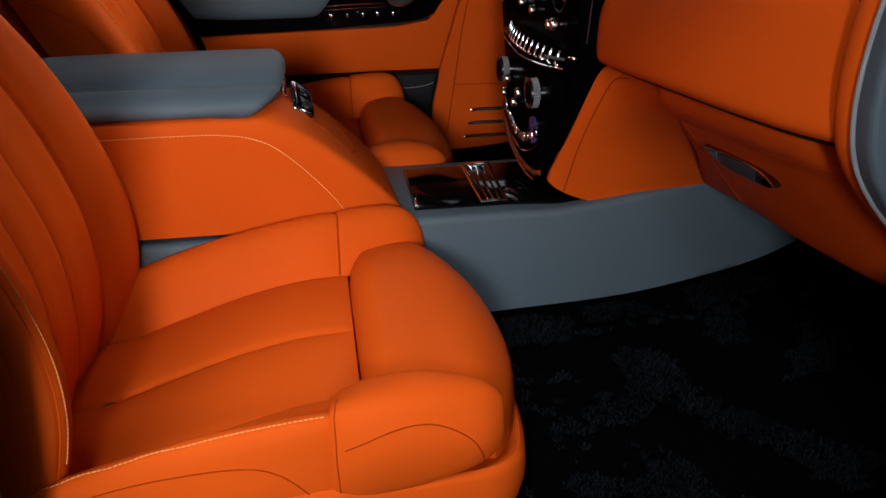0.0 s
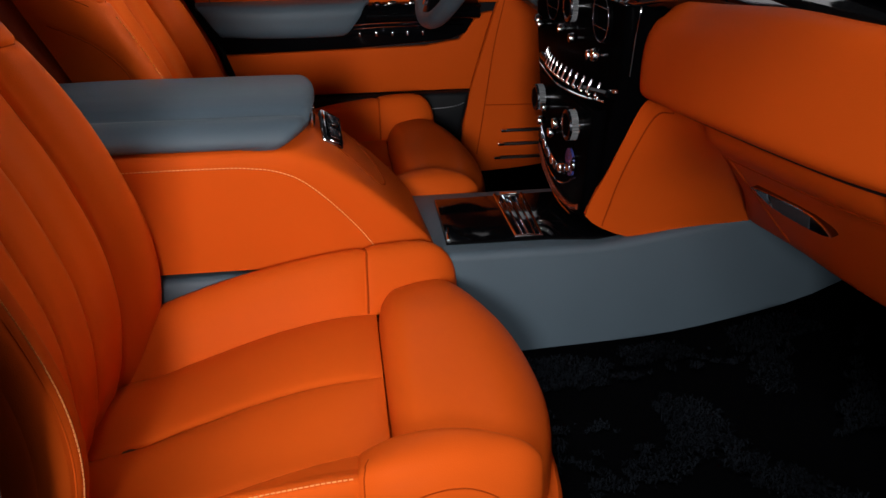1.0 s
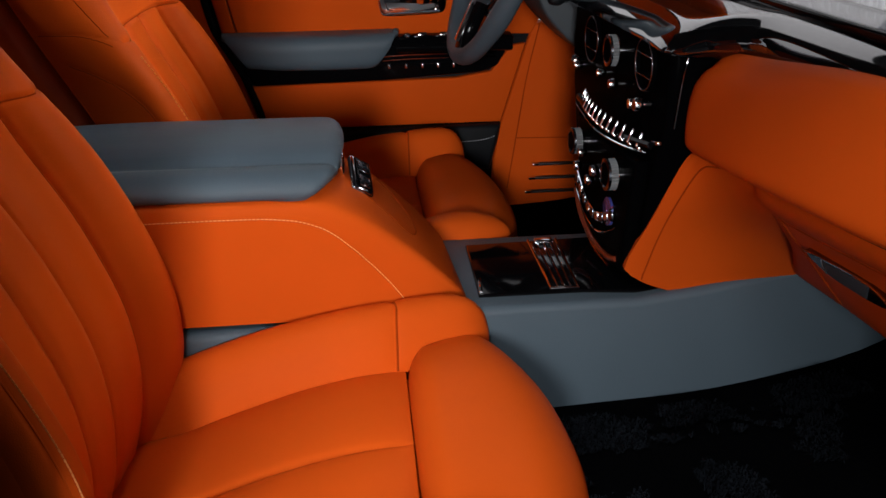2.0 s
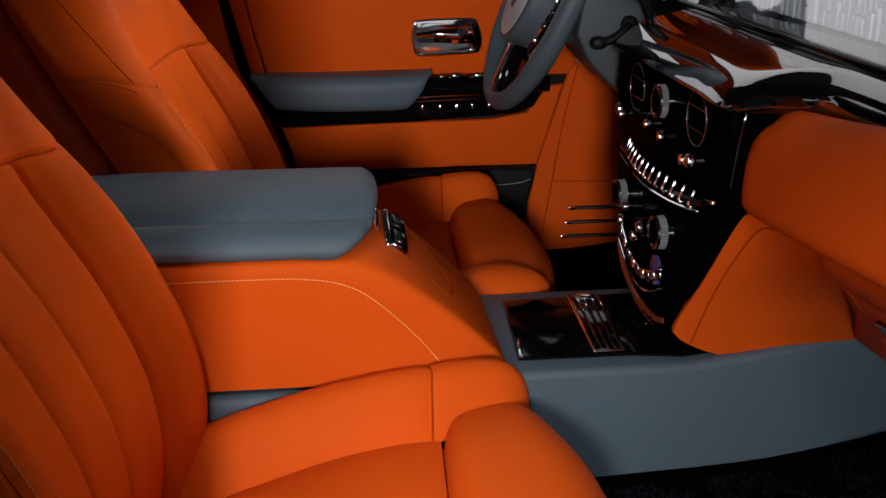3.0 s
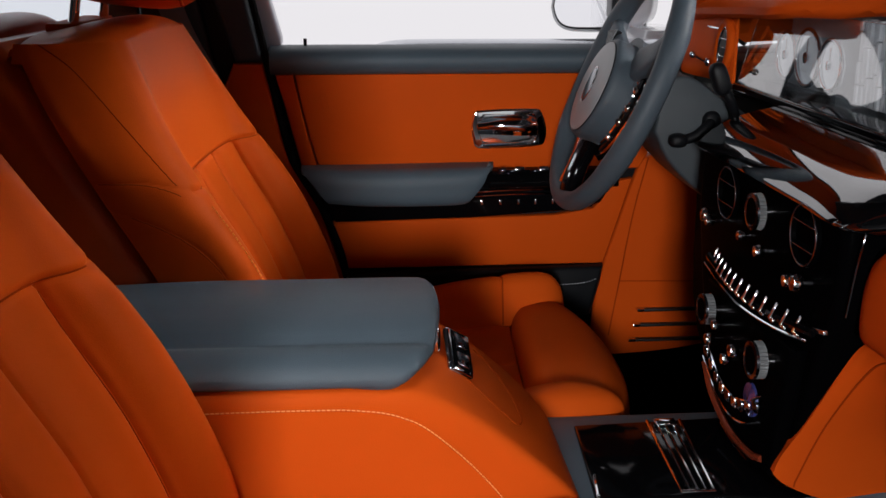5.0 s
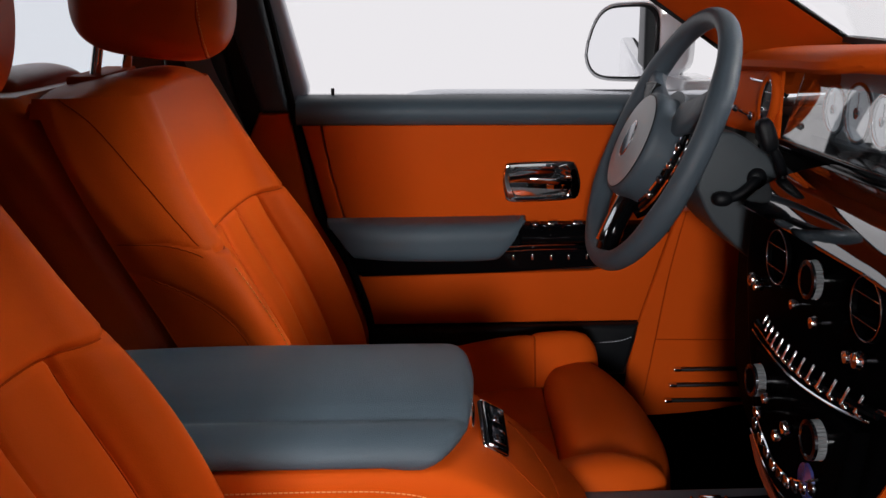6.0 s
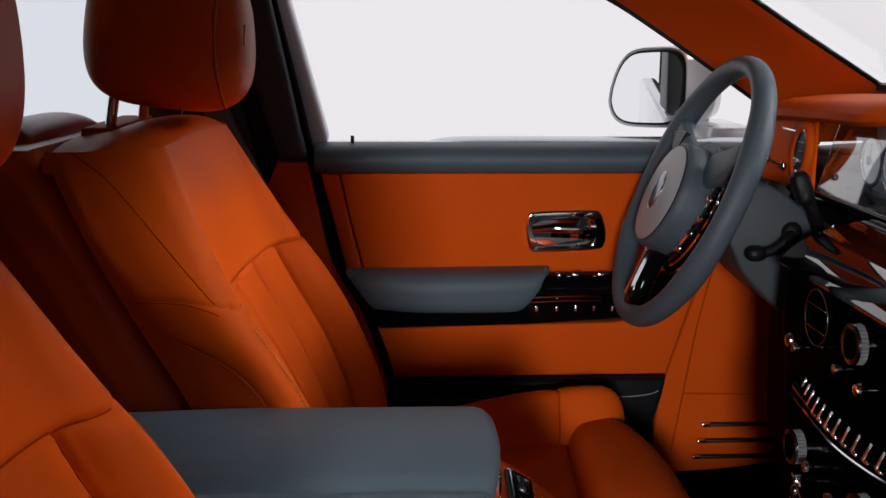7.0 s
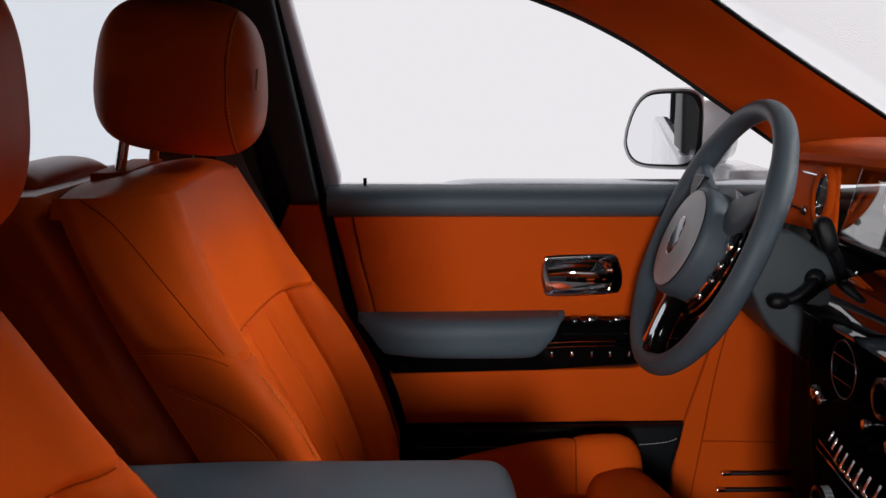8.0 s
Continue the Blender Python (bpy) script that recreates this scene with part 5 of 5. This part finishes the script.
pillar = tagged(part("pillar_front", loft([low, mid, high], 60, 16, bulge=0.006, sharp=6, back=0.010), ORANGE, None), "orange leather windscreen pillar", "pillar", kind="structure")
# Unseen copy of the driver's pillar, added to keep light off the dash.
near = [[(x, 2 * MID - y, z) for x, y, z in line] for line in (high, mid, low)]
tagged(part("pillar_front", loft(near, 60, 16, bulge=0.006, sharp=6, back=0.010), ORANGE, None), "unseen orange leather windscreen pillar on the passenger side", "pillar", kind="structure")
seal = tube([(x + 0.004, y + 0.008, z - 0.004) for x, y, z in low], 0.005, 8, n=50)
tagged(part("window_seal", seal, SOFTBLACK, None), "black rubber seal along the driver window", "seal", kind="structure")
seal = tube([(x + 0.006, y + 0.003, z + 0.003) for x, y, z in high], 0.0045, 8, n=50)
tagged(part("screen_seal", seal, SOFTBLACK, None), "black rubber seal along the windscreen", "seal", kind="structure")
pillar = thing("pillar_middle", "slate and orange door pillar behind the driver seat", "pillar", kind="structure", at=(-0.45, 0.72, 0.1))
part("upper_trim", slab([(-0.450, 0.702), (-0.400, 0.702), (-0.475, 1.05), (-0.49, 1.12), (-0.585, 1.12), (-0.545, 1.0)], "y", 0.690, 0.735, 0.012, 4), DARKSLATE, pillar, "dark slate trim")
part("lower_trim", slab([(-0.56, 0.10), (-0.27, 0.10), (-0.264, 0.29), (-0.304, 0.417), (-0.359, 0.515), (-0.382, 0.611), (-0.402, 0.700), (-0.455, 0.700), (-0.52, 0.55)], "y", 0.700, 0.74, 0.006), ORANGE_FINE, pillar, "orange leather lower trim")
part("door_seal", tube([(-0.255, 0.706, 0.10), (-0.2585, 0.706, 0.29), (-0.298, 0.706, 0.417), (-0.353, 0.706, 0.515), (-0.376, 0.706, 0.611), (-0.395, 0.708, 0.705), (-0.43, 0.72, 0.86), (-0.478, 0.725, 1.06)], 0.0075, 8, n=60), RUBBER, pillar, "black door seal")
part("window_frame", slab([(-0.402, 0.715), (-0.370, 0.730), (-0.370, 0.742), (-0.452, 1.05), (-0.468, 1.12), (-0.52, 1.12), (-0.496, 1.05)], "y", 0.742, 0.800, 0.006), FRAMEGREY, pillar, "satin grey window frame")
part("pillar_core", slab([(-0.50, 0.60), (-0.392, 0.60), (-0.400, 0.72), (-0.488, 1.05), (-0.50, 1.12), (-0.61, 1.12), (-0.56, 0.90)], "y", 0.737, 0.80, 0.004), SOFTBLACK, pillar)
part("pillar_backing", slab([(-0.52, 0.10), (-0.20, 0.10), (-0.20, 0.34), (-0.30, 0.55), (-0.37, 0.71), (-0.52, 0.71)], "y", 0.748, 0.79, 0.004), SOFTBLACK, pillar)
# Added so the inner part of the wing mirror reflects dark.
part("outer_frame", slab([(-0.70, 0.71), (-0.445, 0.71), (-0.53, 1.10), (-0.72, 1.10)], "y", 0.802, 0.87, 0.01), SOFTBLACK, pillar, "black outer frame, added for the mirror to reflect")
part("rear_trim", slab([(-0.62, 0.60), (-0.47, 0.60), (-0.54, 0.95), (-0.585, 1.10), (-0.70, 1.10), (-0.62, 0.84)], "y", 0.712, 0.735, 0.010), BLACKPLASTIC, pillar, "black rear frame")

belt = thing("seat_belt", "slate grey seat belt hanging behind the driver seat", "seat belt", at=(-0.5, 0.68, 0.5))
w = 0.023
rails = [[(-0.600 + s * w, 0.672, 0.98), (-0.555 + s * w, 0.672, 0.80), (-0.505 + s * w, 0.668, 0.69), (-0.440 + s * w, 0.664, 0.55), (-0.40 + s * w, 0.66, 0.40)] for s in (-1, 0, 1)]
part("webbing", loft(rails, 50, 6, back=0.0014), WEB, belt)
part("guide", block((-0.600, 0.680, 0.985), (0.075, 0.020, 0.035), 0.006), BLACKPLASTIC, belt, "black belt guide")

mirror = thing("wing_mirror", "silver-white wing mirror outside the driver window", "wing mirror", at=(0.30, 0.92, 0.70))
turn = pose(0, 0, 0, 0, 0, -50)  # local x along the glass, local -y towards the driver
C = Vector((0.262, 0.965, 0.815))
def mir(a, d, z):
    return C + turn @ Vector((a, d, z))
def plate(sc, d, n=56):
    out = []
    for i in range(n):
        t = 2 * math.pi * i / n
        c, s = math.cos(t), math.sin(t)
        e = 2 / 4.2
        a, z = math.copysign(abs(c) ** e, c), math.copysign(abs(s) ** e, s)
        wide = 0.080 if a > 0 else 0.100 * (1 - 0.26 * max(0, z + 0.25) ** 1.3 - 0.14 * max(0, -z - 0.4))
        out.append(mir(wide * a * sc, d, 0.074 * z * sc + 0.004 * a))
    return out
def plates(levels, cap=True):
    rings = [plate(sc, d) for sc, d in levels]
    n = len(rings[0])
    verts = [p for r in rings for p in r]
    faces = [(k * n + i, k * n + (i + 1) % n, (k + 1) * n + (i + 1) % n, (k + 1) * n + i) for k in range(len(rings) - 1) for i in range(n)]
    if cap:
        faces += [tuple(range(n))[::-1], tuple((len(rings) - 1) * n + i for i in range(n))]
    return verts, faces
part("housing", plates([(1.0, 0.0), (1.06, -0.004), (1.09, 0.004), (1.10, 0.03), (1.08, 0.08), (0.96, 0.13), (0.62, 0.16)]), PAINT, mirror, "silver-white housing")
part("glass_rim", plates([(0.99, -0.006), (1.0, -0.003), (1.0, 0.01)]), SOFTBLACK, mirror, "black rim")
part("mirror_glass", plates([(0.935, -0.0085), (0.935, -0.004)]), MIRROR, mirror, "mirror glass")
tagged(part("body_side_rear", slab([(-1.84, -0.15), (-0.52, -0.15), (-0.52, 0.70), (-1.84, 0.74)], "y", 0.802, 0.87, 0.02), PAINT, None), "silver-white rear body side of the car", "car body", kind="structure")
part("foot", slab([(0.33, 0.715), (0.42, 0.715), (0.42, 0.75), (0.34, 0.75)], "y", 0.80, 1.02, 0.012, 4), PAINT, mirror)

# ---- windscreen ----
rails = [[(0.02, y, 1.155), (0.30, y, 1.02), (0.60, y, 0.845), (0.80, y, 0.72)] for y in (-0.68, -0.3, 0.2, 0.66)]
screen = tagged(part("windscreen", loft(rails, 16, 12, back=0.004), SCREENGLASS, None), "clear curved windscreen above the dashboard", "windscreen", kind="structure")
screen.visible_shadow = False

# ---- rear side glass ----
TINT = glass_material()
TINT.node_tree.nodes["Principled BSDF"].inputs["Base Color"].default_value = (0.90, 0.955, 1.0, 1)
pane = tagged(part("window_rear", slab([(-1.66, 0.74), (-0.62, 0.72), (-0.70, 1.12), (-1.60, 1.10)], "y", 0.765, 0.769, 0.0), TINT, None), "lightly tinted rear side window glass", "window", kind="structure")
pane.visible_shadow = False
